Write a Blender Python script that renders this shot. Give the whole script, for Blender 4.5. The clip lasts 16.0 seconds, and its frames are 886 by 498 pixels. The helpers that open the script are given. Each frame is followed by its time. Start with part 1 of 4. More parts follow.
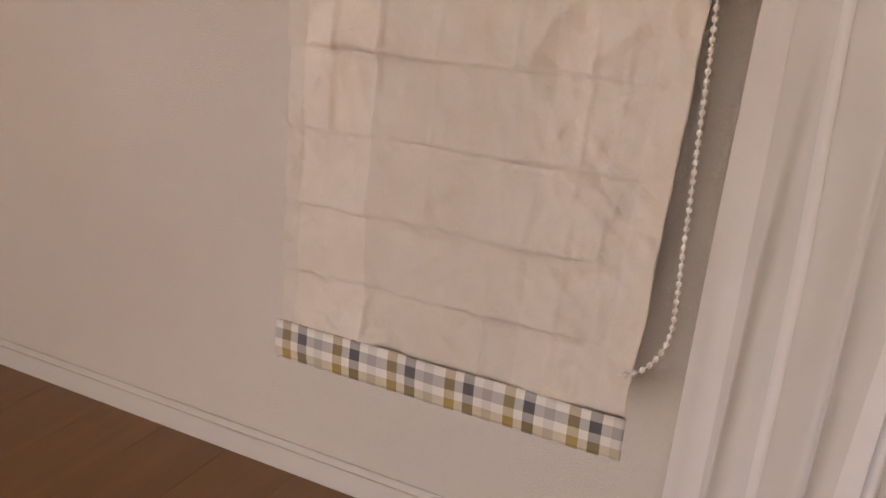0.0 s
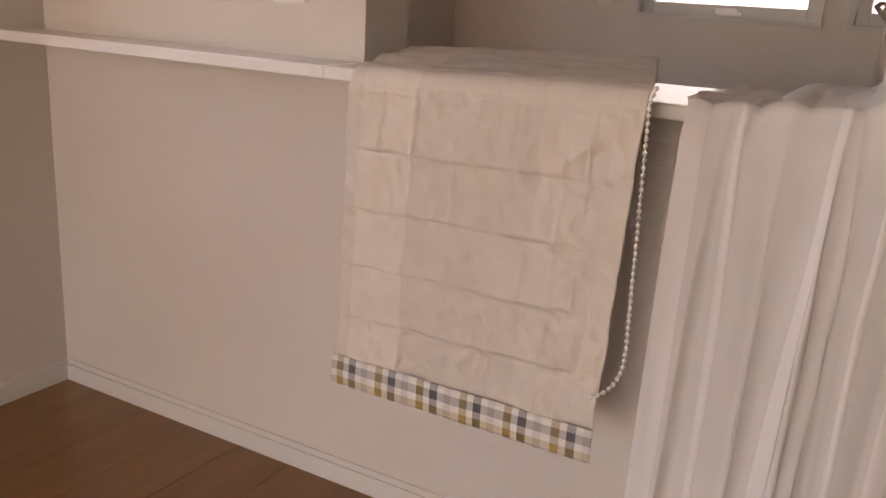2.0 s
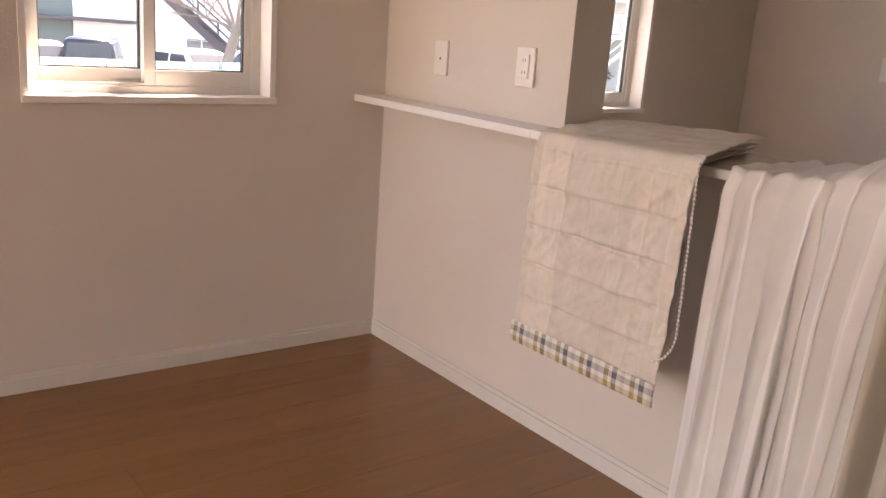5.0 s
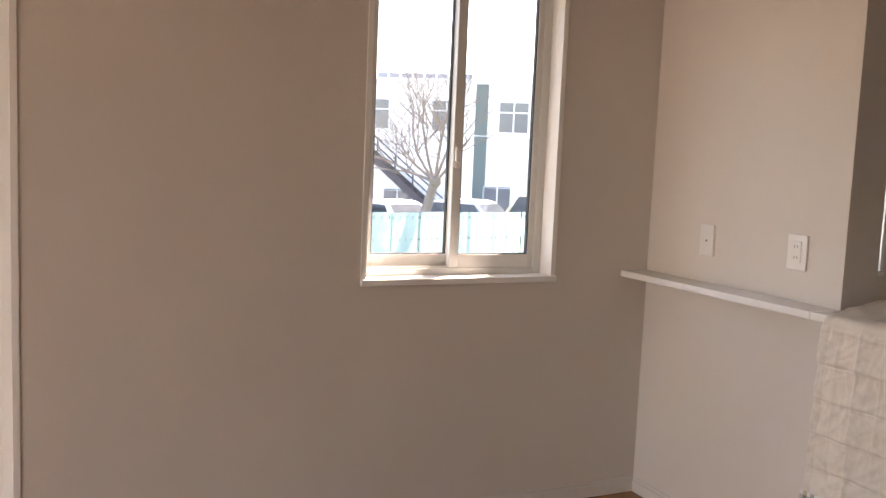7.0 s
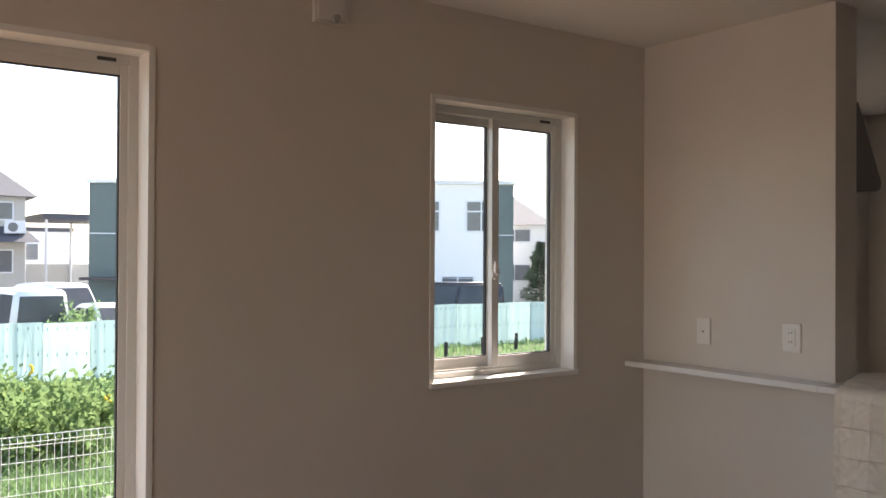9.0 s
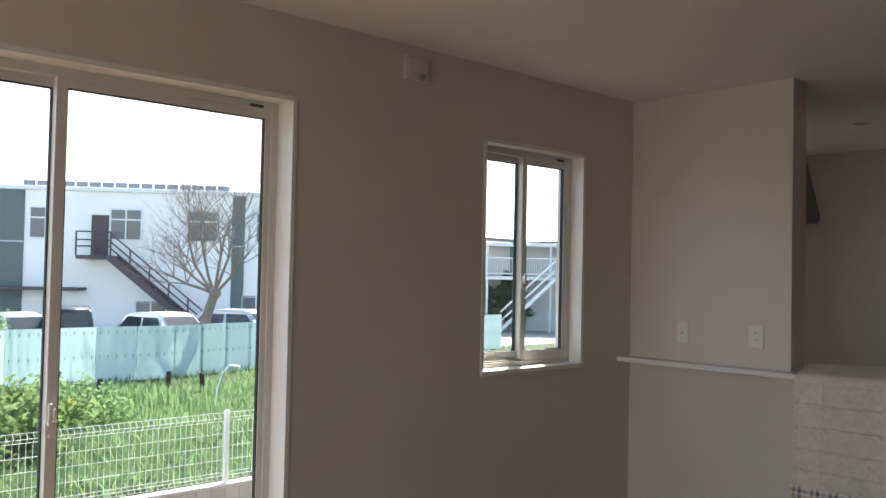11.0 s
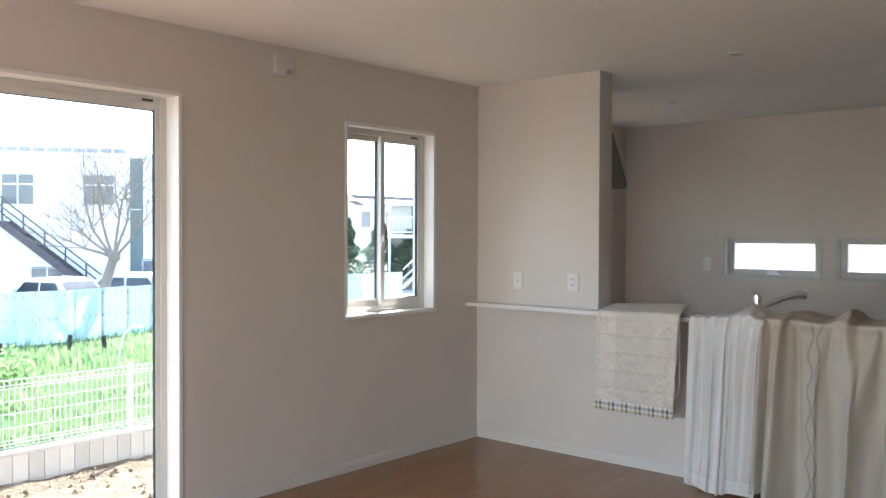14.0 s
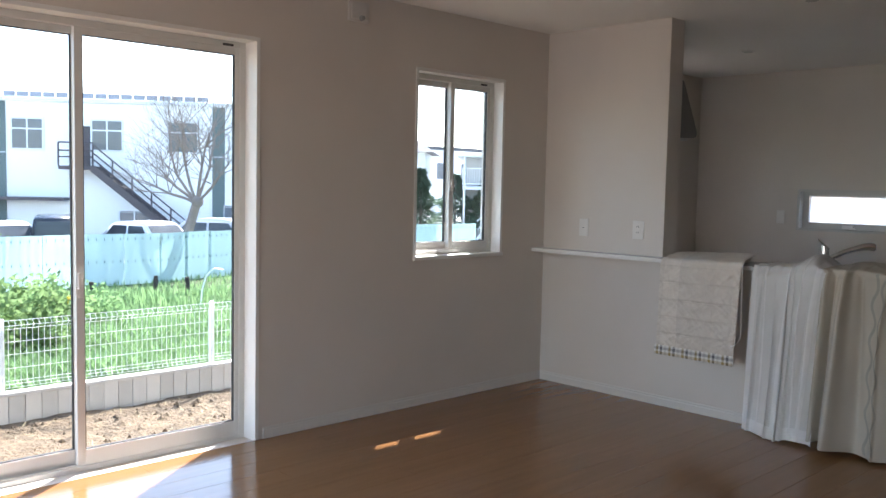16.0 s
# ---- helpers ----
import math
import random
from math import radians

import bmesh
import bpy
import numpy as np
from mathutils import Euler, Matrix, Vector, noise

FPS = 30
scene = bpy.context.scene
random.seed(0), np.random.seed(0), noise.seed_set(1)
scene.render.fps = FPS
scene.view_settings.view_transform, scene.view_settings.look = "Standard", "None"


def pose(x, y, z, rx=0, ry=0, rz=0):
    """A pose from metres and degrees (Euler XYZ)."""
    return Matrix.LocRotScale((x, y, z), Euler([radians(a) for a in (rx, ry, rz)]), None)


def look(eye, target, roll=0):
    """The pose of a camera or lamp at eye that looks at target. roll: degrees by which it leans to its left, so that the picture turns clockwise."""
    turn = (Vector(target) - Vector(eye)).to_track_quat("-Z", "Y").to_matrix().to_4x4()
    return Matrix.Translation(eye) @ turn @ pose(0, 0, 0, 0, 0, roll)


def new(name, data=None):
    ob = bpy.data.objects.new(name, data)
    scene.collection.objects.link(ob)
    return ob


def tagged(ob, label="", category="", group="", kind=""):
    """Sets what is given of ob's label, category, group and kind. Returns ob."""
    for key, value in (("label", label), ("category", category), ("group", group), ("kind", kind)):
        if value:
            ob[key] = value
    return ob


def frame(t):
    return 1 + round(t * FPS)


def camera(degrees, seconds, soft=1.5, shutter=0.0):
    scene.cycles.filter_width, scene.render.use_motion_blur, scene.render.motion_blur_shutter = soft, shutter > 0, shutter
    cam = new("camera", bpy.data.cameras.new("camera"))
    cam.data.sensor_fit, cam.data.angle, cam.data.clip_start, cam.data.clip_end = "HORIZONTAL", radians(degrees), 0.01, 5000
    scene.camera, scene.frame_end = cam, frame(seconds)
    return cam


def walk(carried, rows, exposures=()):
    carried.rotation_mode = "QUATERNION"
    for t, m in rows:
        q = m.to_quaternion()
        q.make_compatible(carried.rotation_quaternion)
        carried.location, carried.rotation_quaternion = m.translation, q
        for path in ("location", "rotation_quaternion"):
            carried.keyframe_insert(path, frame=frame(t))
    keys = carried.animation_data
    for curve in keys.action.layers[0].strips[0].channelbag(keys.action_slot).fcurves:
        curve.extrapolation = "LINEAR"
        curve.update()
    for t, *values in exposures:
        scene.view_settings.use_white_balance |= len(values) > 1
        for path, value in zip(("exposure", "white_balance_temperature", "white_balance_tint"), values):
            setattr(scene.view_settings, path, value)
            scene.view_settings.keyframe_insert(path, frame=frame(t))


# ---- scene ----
cam = camera(53.9, 16.0)
PATH = [
    (0, (1.742, -1.14, 0.947), (0.939, 0.564, 0.275), 4.0),
    (0.5, (1.747, -1.158, 0.95), (0.954, 0.545, 0.264), 3.2),
    (1, (1.764, -1.206, 0.968), (0.975, 0.502, 0.289), 3.0),
    (1.5, (1.837, -1.289, 1.016), (0.964, 0.399, 0.393), 3.6),
    (2, (1.943, -1.422, 1.067), (1.01, 0.256, 0.508), 3.4),
    (2.5, (2.06, -1.561, 1.115), (1.097, 0.111, 0.589), 3.9),
    (3, (2.224, -1.607, 1.117), (1.098, -0.037, 0.602), 4.4),
    (3.2, (2.292, -1.62, 1.127), (1.125, -0.08, 0.611), 3.9),
    (5.3, (2.781, -1.832, 1.206), (1.184, -0.727, 0.729), 3.8),
    (5.5, (2.793, -1.892, 1.217), (1.165, -0.826, 0.756), 3.4),
    (6, (2.803, -1.996, 1.25), (1.102, -1.034, 0.824), 4.2),
    (6.5, (2.781, -2.071, 1.297), (1.005, -1.208, 0.977), 4.1),
    (7, (2.851, -2.245, 1.348), (1.047, -1.407, 1.141), 2.4),
    (7.5, (2.883, -2.434, 1.394), (1.081, -1.579, 1.246), 1.3),
    (8, (2.814, -2.601, 1.372), (1.043, -1.674, 1.301), 1.3),
    (8.5, (2.743, -2.811, 1.384), (1.06, -1.73, 1.375), 0.7),
    (9, (2.786, -3.179, 1.408), (1.164, -2.01, 1.426), 0.3),
    (9.2, (2.819, -3.298, 1.454), (1.207, -2.114, 1.462), 1.1),
    (11.3, (3.006, -4.312, 1.379), (1.573, -2.917, 1.414), 1.7),
    (11.5, (3.102, -4.342, 1.421), (1.677, -2.939, 1.418), 2.5),
    (12, (3.299, -4.437, 1.415), (1.898, -3.01, 1.362), 2.7),
    (12.5, (3.417, -4.539, 1.414), (2.106, -3.029, 1.37), 1.6),
    (13, (3.589, -4.605, 1.427), (2.315, -3.064, 1.391), 2.6),
    (13.5, (3.695, -4.639, 1.428), (2.394, -3.12, 1.404), 2.4),
    (14, (3.736, -4.682, 1.4), (2.428, -3.17, 1.363), 0.2),
    (14.5, (3.82, -4.703, 1.38), (2.467, -3.232, 1.294), 0.7),
    (15, (3.843, -4.735, 1.372), (2.443, -3.311, 1.263), 1.0),
    (15.5, (3.866, -4.746, 1.364), (2.444, -3.345, 1.238), 1.1),
    (16, (3.871, -4.752, 1.352), (2.442, -3.36, 1.205), 1.2),
]
EXPO = [(0.0, 2.9, 8630, 34), (3.2, 2.93, 8630, 35), (5.5, 3.29, 8480, 34), (6.5, 3.23, 8150, 31), (7.0, 2.93, 7720, 26), (8.0, 2.41, 7450, 24), (9.0, 2.03, 7280, 20), (11.5, 1.79, 6690, 13), (12.0, 2.11, 6590, 13), (12.5, 2.45, 6440, 13), (13.0, 2.87, 6340, 13), (14.5, 3.04, 6270, 13), (15.0, 2.79, 6220, 12), (15.5, 2.57, 6210, 13), (16.0, 2.42, 6190, 14)]
walk(cam, [(t, look(eye, target, roll)) for t, eye, target, roll in PATH], EXPO)

# ---- light ----
world = bpy.data.worlds.new("world")
scene.world = world
world.use_nodes = True
SUN_TO = Vector((-0.50, 0.71, 0.965)).normalized()
sky = world.node_tree.nodes.new("ShaderNodeTexSky")
sky.sky_type = "NISHITA"
sky.sun_disc = False
sky.sun_elevation = math.asin(SUN_TO.z)
sky.sun_rotation = math.atan2(SUN_TO.x, SUN_TO.y)
back = world.node_tree.nodes["Background"]
back.inputs["Strength"].default_value = 0.15
world.node_tree.links.new(sky.outputs[0], back.inputs["Color"])
sun = new("sun", bpy.data.lights.new("sun", "SUN"))
sun.data.energy, sun.data.angle, sun.data.color = 4.2, radians(1.1), (1.0, 0.95, 0.88)
sun.matrix_world = look(SUN_TO * 30, (0, 0, 0))


# fill lamp added in a large unseen opening behind the camera, brightens the room
fill_lamp = new("south_daylight", bpy.data.lights.new("south_daylight", "AREA"))
fill_lamp.data.shape, fill_lamp.data.size, fill_lamp.data.size_y, fill_lamp.data.energy, fill_lamp.data.color = "RECTANGLE", 2.5, 1.95, 6.0, (1.0, 0.985, 0.965)
fill_lamp.matrix_world = look((1.75, -6.62, 1.03), (1.75, 0, 1.03))


# ---- materials ----
def material(name, colour, rough=0.6, metal=0.0, vary=0.06, scale=6.0, fine=180.0, bump=0.1, depth=0.002, random_vary=0.0, stretch=(1, 1, 1)):
    """A surface with broad and fine variation of its colour, and a fine relief."""
    m = bpy.data.materials.new(name)
    m.use_nodes = True
    n, l = m.node_tree.nodes, m.node_tree.links
    b = n["Principled BSDF"]
    b.inputs["Roughness"].default_value, b.inputs["Metallic"].default_value = rough, metal
    co = n.new("ShaderNodeTexCoord")
    mp = n.new("ShaderNodeMapping")
    mp.inputs["Scale"].default_value = stretch
    l.new(co.outputs["Object"], mp.inputs["Vector"])
    big, small = n.new("ShaderNodeTexNoise"), n.new("ShaderNodeTexNoise")
    big.inputs["Scale"].default_value, small.inputs["Scale"].default_value = scale, fine
    big.inputs["Detail"].default_value, small.inputs["Detail"].default_value = 4, 3
    for t in (big, small):
        l.new(mp.outputs[0], t.inputs["Vector"])
    mix = n.new("ShaderNodeMix")
    mix.data_type = "RGBA"
    dark = [c * (1 - 2 * vary) for c in colour]
    mix.inputs["A"].default_value = (*dark, 1)
    mix.inputs["B"].default_value = (*[min(1, c * (1 + vary)) for c in colour], 1)
    add = n.new("ShaderNodeMath")
    add.operation = "MULTIPLY_ADD"
    l.new(small.outputs["Fac"], add.inputs[0])
    add.inputs[1].default_value = 0.5
    half = n.new("ShaderNodeMath")
    half.operation = "MULTIPLY_ADD"
    l.new(big.outputs["Fac"], half.inputs[0])
    half.inputs[1].default_value = 1.0
    half.inputs[2].default_value = -0.25
    l.new(half.outputs[0], add.inputs[2])
    last = add.outputs[0]
    if random_vary:
        info = n.new("ShaderNodeObjectInfo")
        r = n.new("ShaderNodeMath")
        r.operation = "MULTIPLY_ADD"
        l.new(info.outputs["Random"], r.inputs[0])
        r.inputs[1].default_value = random_vary
        l.new(last, r.inputs[2])
        r2 = n.new("ShaderNodeMath")
        r2.operation = "SUBTRACT"
        l.new(r.outputs[0], r2.inputs[0])
        r2.inputs[1].default_value = random_vary / 2
        last = r2.outputs[0]
    l.new(last, mix.inputs["Factor"])
    l.new(mix.outputs["Result"], b.inputs["Base Color"])
    if bump:
        bp = n.new("ShaderNodeBump")
        bp.inputs["Strength"].default_value, bp.inputs["Distance"].default_value = bump, depth
        l.new(small.outputs["Fac"], bp.inputs["Height"])
        l.new(bp.outputs[0], b.inputs["Normal"])
    return m


def glass(name):
    m = bpy.data.materials.new(name)
    m.use_nodes = True
    n, l = m.node_tree.nodes, m.node_tree.links
    n.remove(n["Principled BSDF"])
    t, g, f, x, pw = (n.new("ShaderNode" + k) for k in ("BsdfTransparent", "BsdfGlossy", "LayerWeight", "MixShader", "Math"))
    t.inputs["Color"].default_value = (0.93, 0.96, 0.95, 1)
    g.inputs["Roughness"].default_value = 0.01
    f.inputs["Blend"].default_value = 0.5
    pw.operation = "POWER"
    pw.inputs[1].default_value = 5.0
    l.new(f.outputs["Facing"], pw.inputs[0])
    lift = n.new("ShaderNodeMath")
    lift.operation = "MULTIPLY_ADD"
    lift.inputs[1].default_value, lift.inputs[2].default_value = 0.6, 0.03
    l.new(pw.outputs[0], lift.inputs[0])
    l.new(lift.outputs[0], x.inputs[0])
    l.new(t.outputs[0], x.inputs[1])
    l.new(g.outputs[0], x.inputs[2])
    l.new(x.outputs[0], n["Material Output"].inputs["Surface"])
    return m


def cloth(name, colour, through_share, vary=0.05, scale=9.0, fine=420.0, see=0.0, bump=0.25):
    """Woven fabric that lets some light through."""
    m = material(name, colour, 0.95, 0, vary, scale, fine, bump, 0.0008)
    n, l = m.node_tree.nodes, m.node_tree.links
    b, out = n["Principled BSDF"], n["Material Output"]
    b.inputs["Specular IOR Level"].default_value = 0.1
    tl, mx = n.new("ShaderNodeBsdfTranslucent"), n.new("ShaderNodeMixShader")
    tl.inputs["Color"].default_value = (*colour, 1)
    mx.inputs[0].default_value = through_share
    l.new(b.outputs[0], mx.inputs[1])
    l.new(tl.outputs[0], mx.inputs[2])
    l.new(mx.outputs[0], out.inputs["Surface"])
    if see:
        tr, m2 = n.new("ShaderNodeBsdfTransparent"), n.new("ShaderNodeMixShader")
        m2.inputs[0].default_value = see
        l.new(mx.outputs[0], m2.inputs[1])
        l.new(tr.outputs[0], m2.inputs[2])
        l.new(m2.outputs[0], out.inputs["Surface"])
    return m


WALLPAPER = material("wallpaper", (0.725, 0.671, 0.612), 0.85, 0, 0.05, 2.0, 290.0, 0.9, 0.0026)
CEILPAPER = material("ceiling_paper", (0.83, 0.81, 0.78), 0.9, 0, 0.02, 2.0, 260.0, 0.3, 0.001)
OAK = material("oak_floor", (0.265, 0.126, 0.046), 0.15, 0, 0.10, 3.0, 60.0, 0.03, 0.0005, 0.16, (9, 0.55, 1))
SUBFLOOR = material("groove", (0.14, 0.075, 0.035), 0.8)
BASEM = material("skirting_white", (0.72, 0.69, 0.645), 0.5, 0, 0.03, 3, 90, 0.05)
VENTM = material("vent_white", (0.68, 0.655, 0.62), 0.5, 0, 0.03, 3, 90, 0.03)
WHITE = material("white_trim", (0.84, 0.83, 0.80), 0.4, 0, 0.02, 3, 90, 0.03)
SASH = material("sash_resin", (0.70, 0.69, 0.655), 0.42, 0, 0.03, 4, 120, 0.03)
# white frame greyed: its backlit shade is put into the colour
SLITM = material("slit_frame_backlit", (0.62, 0.61, 0.58), 0.45, 0, 0.03, 4, 120, 0.03)
GASKET = material("gasket", (0.03, 0.03, 0.03), 0.7)
GLASS = glass("window_glass")
PLATE = material("switch_plastic", (0.80, 0.775, 0.74), 0.3, 0, 0.01, 8, 60, 0.0)
SLOT = material("slot_dark", (0.06, 0.06, 0.06), 0.6)
CHROME = material("chrome", (0.88, 0.88, 0.89), 0.14, 1.0, 0.03, 20, 90, 0.0)
STEEL = material("steel_top", (0.6, 0.6, 0.6), 0.3, 1.0, 0.04, 6, 200, 0.03)
HOODM = material("hood_enamel", (0.19, 0.19, 0.185), 0.35, 0, 0.05)
SHADEM = cloth("natural_linen", (0.83, 0.763, 0.680), 0.10, 0.07, 14.0, 330.0, bump=0.7)
SHEER = cloth("sheer_voile", (0.965, 0.945, 0.92), 0.27, see=0.20)
SHEER_DOUBLE = cloth("doubled_voile", (0.965, 0.945, 0.93), 0.25, see=0.09)
LINEN = cloth("cream_linen", (0.60, 0.545, 0.46), 0.15)


def frosted(name):
    """Obscure glass: most of the light is scattered on its way through."""
    m = glass(name)
    n, l = m.node_tree.nodes, m.node_tree.links
    last = n["Material Output"].inputs["Surface"].links[0].from_socket
    t, x = n.new("ShaderNodeBsdfTranslucent"), n.new("ShaderNodeMixShader")
    t.inputs["Color"].default_value = (0.95, 0.96, 0.96, 1)
    x.inputs[0].default_value = 0.6
    l.new(last, x.inputs[1])
    l.new(t.outputs[0], x.inputs[2])
    l.new(x.outputs[0], n["Material Output"].inputs["Surface"])
    return m


FROST = frosted("obscure_glass")


# ---- building blocks ----
def box(bm, x0, x1, y0, y1, z0, z1, bevel=0.0, m=None):
    r = bmesh.ops.create_cube(bm, size=1.0)["verts"]
    t = Matrix.Translation(((x0 + x1) / 2, (y0 + y1) / 2, (z0 + z1) / 2)) @ Matrix.Diagonal((x1 - x0, y1 - y0, z1 - z0, 1))
    bmesh.ops.transform(bm, matrix=(m @ t) if m else t, verts=r)
    if bevel:
        e = list({e for v in r for e in v.link_edges})
        bmesh.ops.bevel(bm, geom=e, offset=bevel, segments=2, affect="EDGES", profile=0.6)
    return bm


def cyl(bm, a, b, r0, r1=None, n=16):
    """A capped round bar from a to b."""
    a, b = Vector(a), Vector(b)
    m = Matrix.Translation((a + b) / 2) @ (b - a).to_track_quat("Z", "Y").to_matrix().to_4x4()
    bmesh.ops.create_cone(bm, cap_ends=True, segments=n, radius1=r0, radius2=r0 if r1 is None else r1, depth=(b - a).length, matrix=m)
    return bm


def mesh_of(name, bm, mat, smooth=False):
    me = bpy.data.meshes.new(name)
    bm.to_mesh(me)
    bm.free()
    me.materials.append(mat)
    if smooth:
        me.polygons.foreach_set("use_smooth", [True] * len(me.polygons))
    return me


def part(name, bm, mat, parent=None, label="", smooth=False):
    ob = new(name, mesh_of(name, bm, mat, smooth))
    if parent:
        ob.parent = parent
    if label:
        ob["label"] = label
    return ob


def boxpart(name, mat, parent, dims, bevel=0.0, label=""):
    return part(name, box(bmesh.new(), *dims, bevel), mat, parent, label)


def holder(name, label="", category="", group="", kind="", at=(0, 0, 0)):
    ob = new(name)
    ob.location = at
    ob.empty_display_size = 0.1
    return tagged(ob, label, category, group, kind)


def grid_mesh(name, nu, nv, fn, mat, parent=None, label="", smooth=True, uv=True):
    """A sheet of nu x nv cells whose points are fn(u, v), u and v from 0 to 1."""
    verts = [fn(i / nu, j / nv) for j in range(nv + 1) for i in range(nu + 1)]
    faces = [(j * (nu + 1) + i, j * (nu + 1) + i + 1, (j + 1) * (nu + 1) + i + 1, (j + 1) * (nu + 1) + i) for j in range(nv) for i in range(nu)]
    me = bpy.data.meshes.new(name)
    me.from_pydata(verts, [], faces)
    if uv:
        layer = me.uv_layers.new(name="UVMap")
        for p in me.polygons:
            for k in p.loop_indices:
                v = me.loops[k].vertex_index
                layer.data[k].uv = ((v % (nu + 1)) / nu, (v // (nu + 1)) / nv)
    me.materials.append(mat)
    me.polygons.foreach_set("use_smooth", [smooth] * len(me.polygons))
    ob = new(name, me)
    if parent:
        ob.parent = parent
    if label:
        ob["label"] = label
    return ob


def wall(name, axis, near, far, a0, a1, z0, z1, openings, mat, label):
    """A wall that lies between near and far across its axis ('x' or 'y'), from a0 to a1 along it, with openings (a0, a1, z0, z1)."""
    bm = bmesh.new()
    cuts = sorted({a0, a1, *[o[0] for o in openings], *[o[1] for o in openings]})
    for lo, hi in zip(cuts, cuts[1:]):
        spans, z = [], z0
        for o in sorted((o for o in openings if o[0] < hi and o[1] > lo), key=lambda o: o[2]):
            spans.append((z, o[2]))
            z = o[3]
        spans.append((z, z1))
        for s0, s1 in spans:
            if s1 - s0 > 1e-4:
                box(bm, near, far, lo, hi, s0, s1) if axis == "x" else box(bm, lo, hi, near, far, s0, s1)
    bmesh.ops.remove_doubles(bm, verts=bm.verts, dist=1e-5)
    return tagged(part(name, bm, mat), label, "wall", kind="structure")


# ---- the room ----
H = 2.40
X1, Y0, YK, XK, PT = 7.5, -6.6, 2.73, -0.38, 0.15
DOOR = (-4.05, -2.308, -0.005, 2.074)
WIN = (-1.231, -0.443, 0.911, 2.045)
KWIN = (1.10, 1.86, 0.838, 2.015)
SLITS = [(0.590, 1.418, 1.036, 1.374), (1.530, 2.358, 1.036, 1.374)]
wall("wall_west", "x", -0.16, 0.0, Y0, 0.0, -0.25, H, [DOOR, WIN], WALLPAPER, "plain off-white papered wall with the windows")
wall("wall_kitchen_west", "x", XK - 0.16, XK, PT, YK, -0.25, H, [KWIN], WALLPAPER, "plain papered kitchen wall with a tall window")
wall("wall_pillar", "y", 0.0, PT, XK - 0.16, 0.953, -0.25, H, [], WALLPAPER, "off-white papered wall end beside the kitchen counter")
wall("wall_counter", "y", 0.0, PT, 0.953, 3.15, 0.0, 0.907, [], WALLPAPER, "low off-white papered wall under the counter")
# unseen wall added to cut the light that reaches the kitchen
wall("wall_partition", "y", 0.0, PT, 3.15, X1, 0.0, H, [], WALLPAPER, "unseen off-white papered partition beside the counter, added to dim the kitchen")
wall("wall_kitchen", "y", YK, YK + 0.16, XK - 0.16, X1, -0.25, H, SLITS, WALLPAPER, "papered kitchen back wall with two slit windows")
# unseen wall; its wide opening is added for the fill lamp
wall("wall_south", "y", Y0 - 0.16, Y0, -0.16, X1 + 0.16, -0.25, H, [(0.45, 3.05, 0.0, 2.06)], WALLPAPER, "unseen off-white papered wall with a wide opening added for fill light")
wall("wall_east", "x", X1, X1 + 0.16, Y0, YK + 0.16, -0.25, H, [], WALLPAPER, "plain off-white papered wall")
cm = box(bmesh.new(), -0.16, X1 + 0.16, Y0 - 0.16, YK + 0.16, H, H + 0.2)
box(cm, XK - 0.16, -0.16, 0.0, YK + 0.16, H, H + 0.2)
ceil = part("ceiling", cm, CEILPAPER)
tagged(ceil, "matt off-white papered ceiling", "ceiling", kind="structure")
eave = part("eave", box(bmesh.new(), -0.83, -0.16, Y0 - 1, YK + 0.155, 2.6, 2.72), WHITE)
tagged(eave, "white boxed roof overhang outside the windows", "eave", kind="structure")
# unseen overhang, added to block sun and darken the kitchen
north_block = part("eave_north", box(bmesh.new(), -1.07, X1 + 1, YK + 0.16, YK + 1.36, 2.6, 2.72), WHITE)
tagged(north_block, "unseen white overhang added to keep sun out of the kitchen", "eave", kind="structure")
fl = box(bmesh.new(), 0.0, X1, Y0, YK, -0.25, -0.004)
box(fl, XK, 0.0, PT, YK, -0.25, 0.0)
floor = part("floor", fl, SUBFLOOR)
tagged(floor, "warm oak plank floor with a satin finish", "floor", kind="structure")


def skirting(name, dims_low, dims_top):
    bm = box(bmesh.new(), *dims_low, 0.0015)
    box(bm, *dims_top, 0.002)
    tagged(part(name, bm, BASEM), "white skirting board with a stepped top edge", "baseboard", kind="structure")


skirting("baseboard_west", (0.0, 0.010, DOOR[1] + 0.03, 0.0, 0.0, 0.046), (0.0, 0.006, DOOR[1] + 0.03, 0.0, 0.046, 0.061))
skirting("baseboard_counter", (0.010, X1, -0.010, 0.0, 0.0, 0.046), (0.006, X1, -0.006, 0.0, 0.046, 0.061))
skirting("baseboard_south", (0.0, 0.45, Y0, Y0 + 0.01, 0.0, 0.046), (0.0, 0.45, Y0, Y0 + 0.006, 0.046, 0.061))


def casing(parent, y0, y1, z0, z1, sill=True, out=0.0):
    """White boards that line an opening in the west wall, a little proud of the paper."""
    t, a, b = 0.018, -0.085 - out, 0.004
    boxpart("jamb", WHITE, parent, (a, b, y1 - t, y1 + 0.003, z0, z1), 0.0015)
    boxpart("jamb", WHITE, parent, (a, b, y0 - 0.003, y0 + t, z0, z1), 0.0015)
    boxpart("head", WHITE, parent, (a, b, y0 + t, y1 - t, z1 - t, z1 + 0.003), 0.0015)
    if sill:
        boxpart("sill", WHITE, parent, (a, b + 0.012, y0 - 0.003, y1 + 0.003, z0 - 0.018, z0 + 0.004), 0.003)


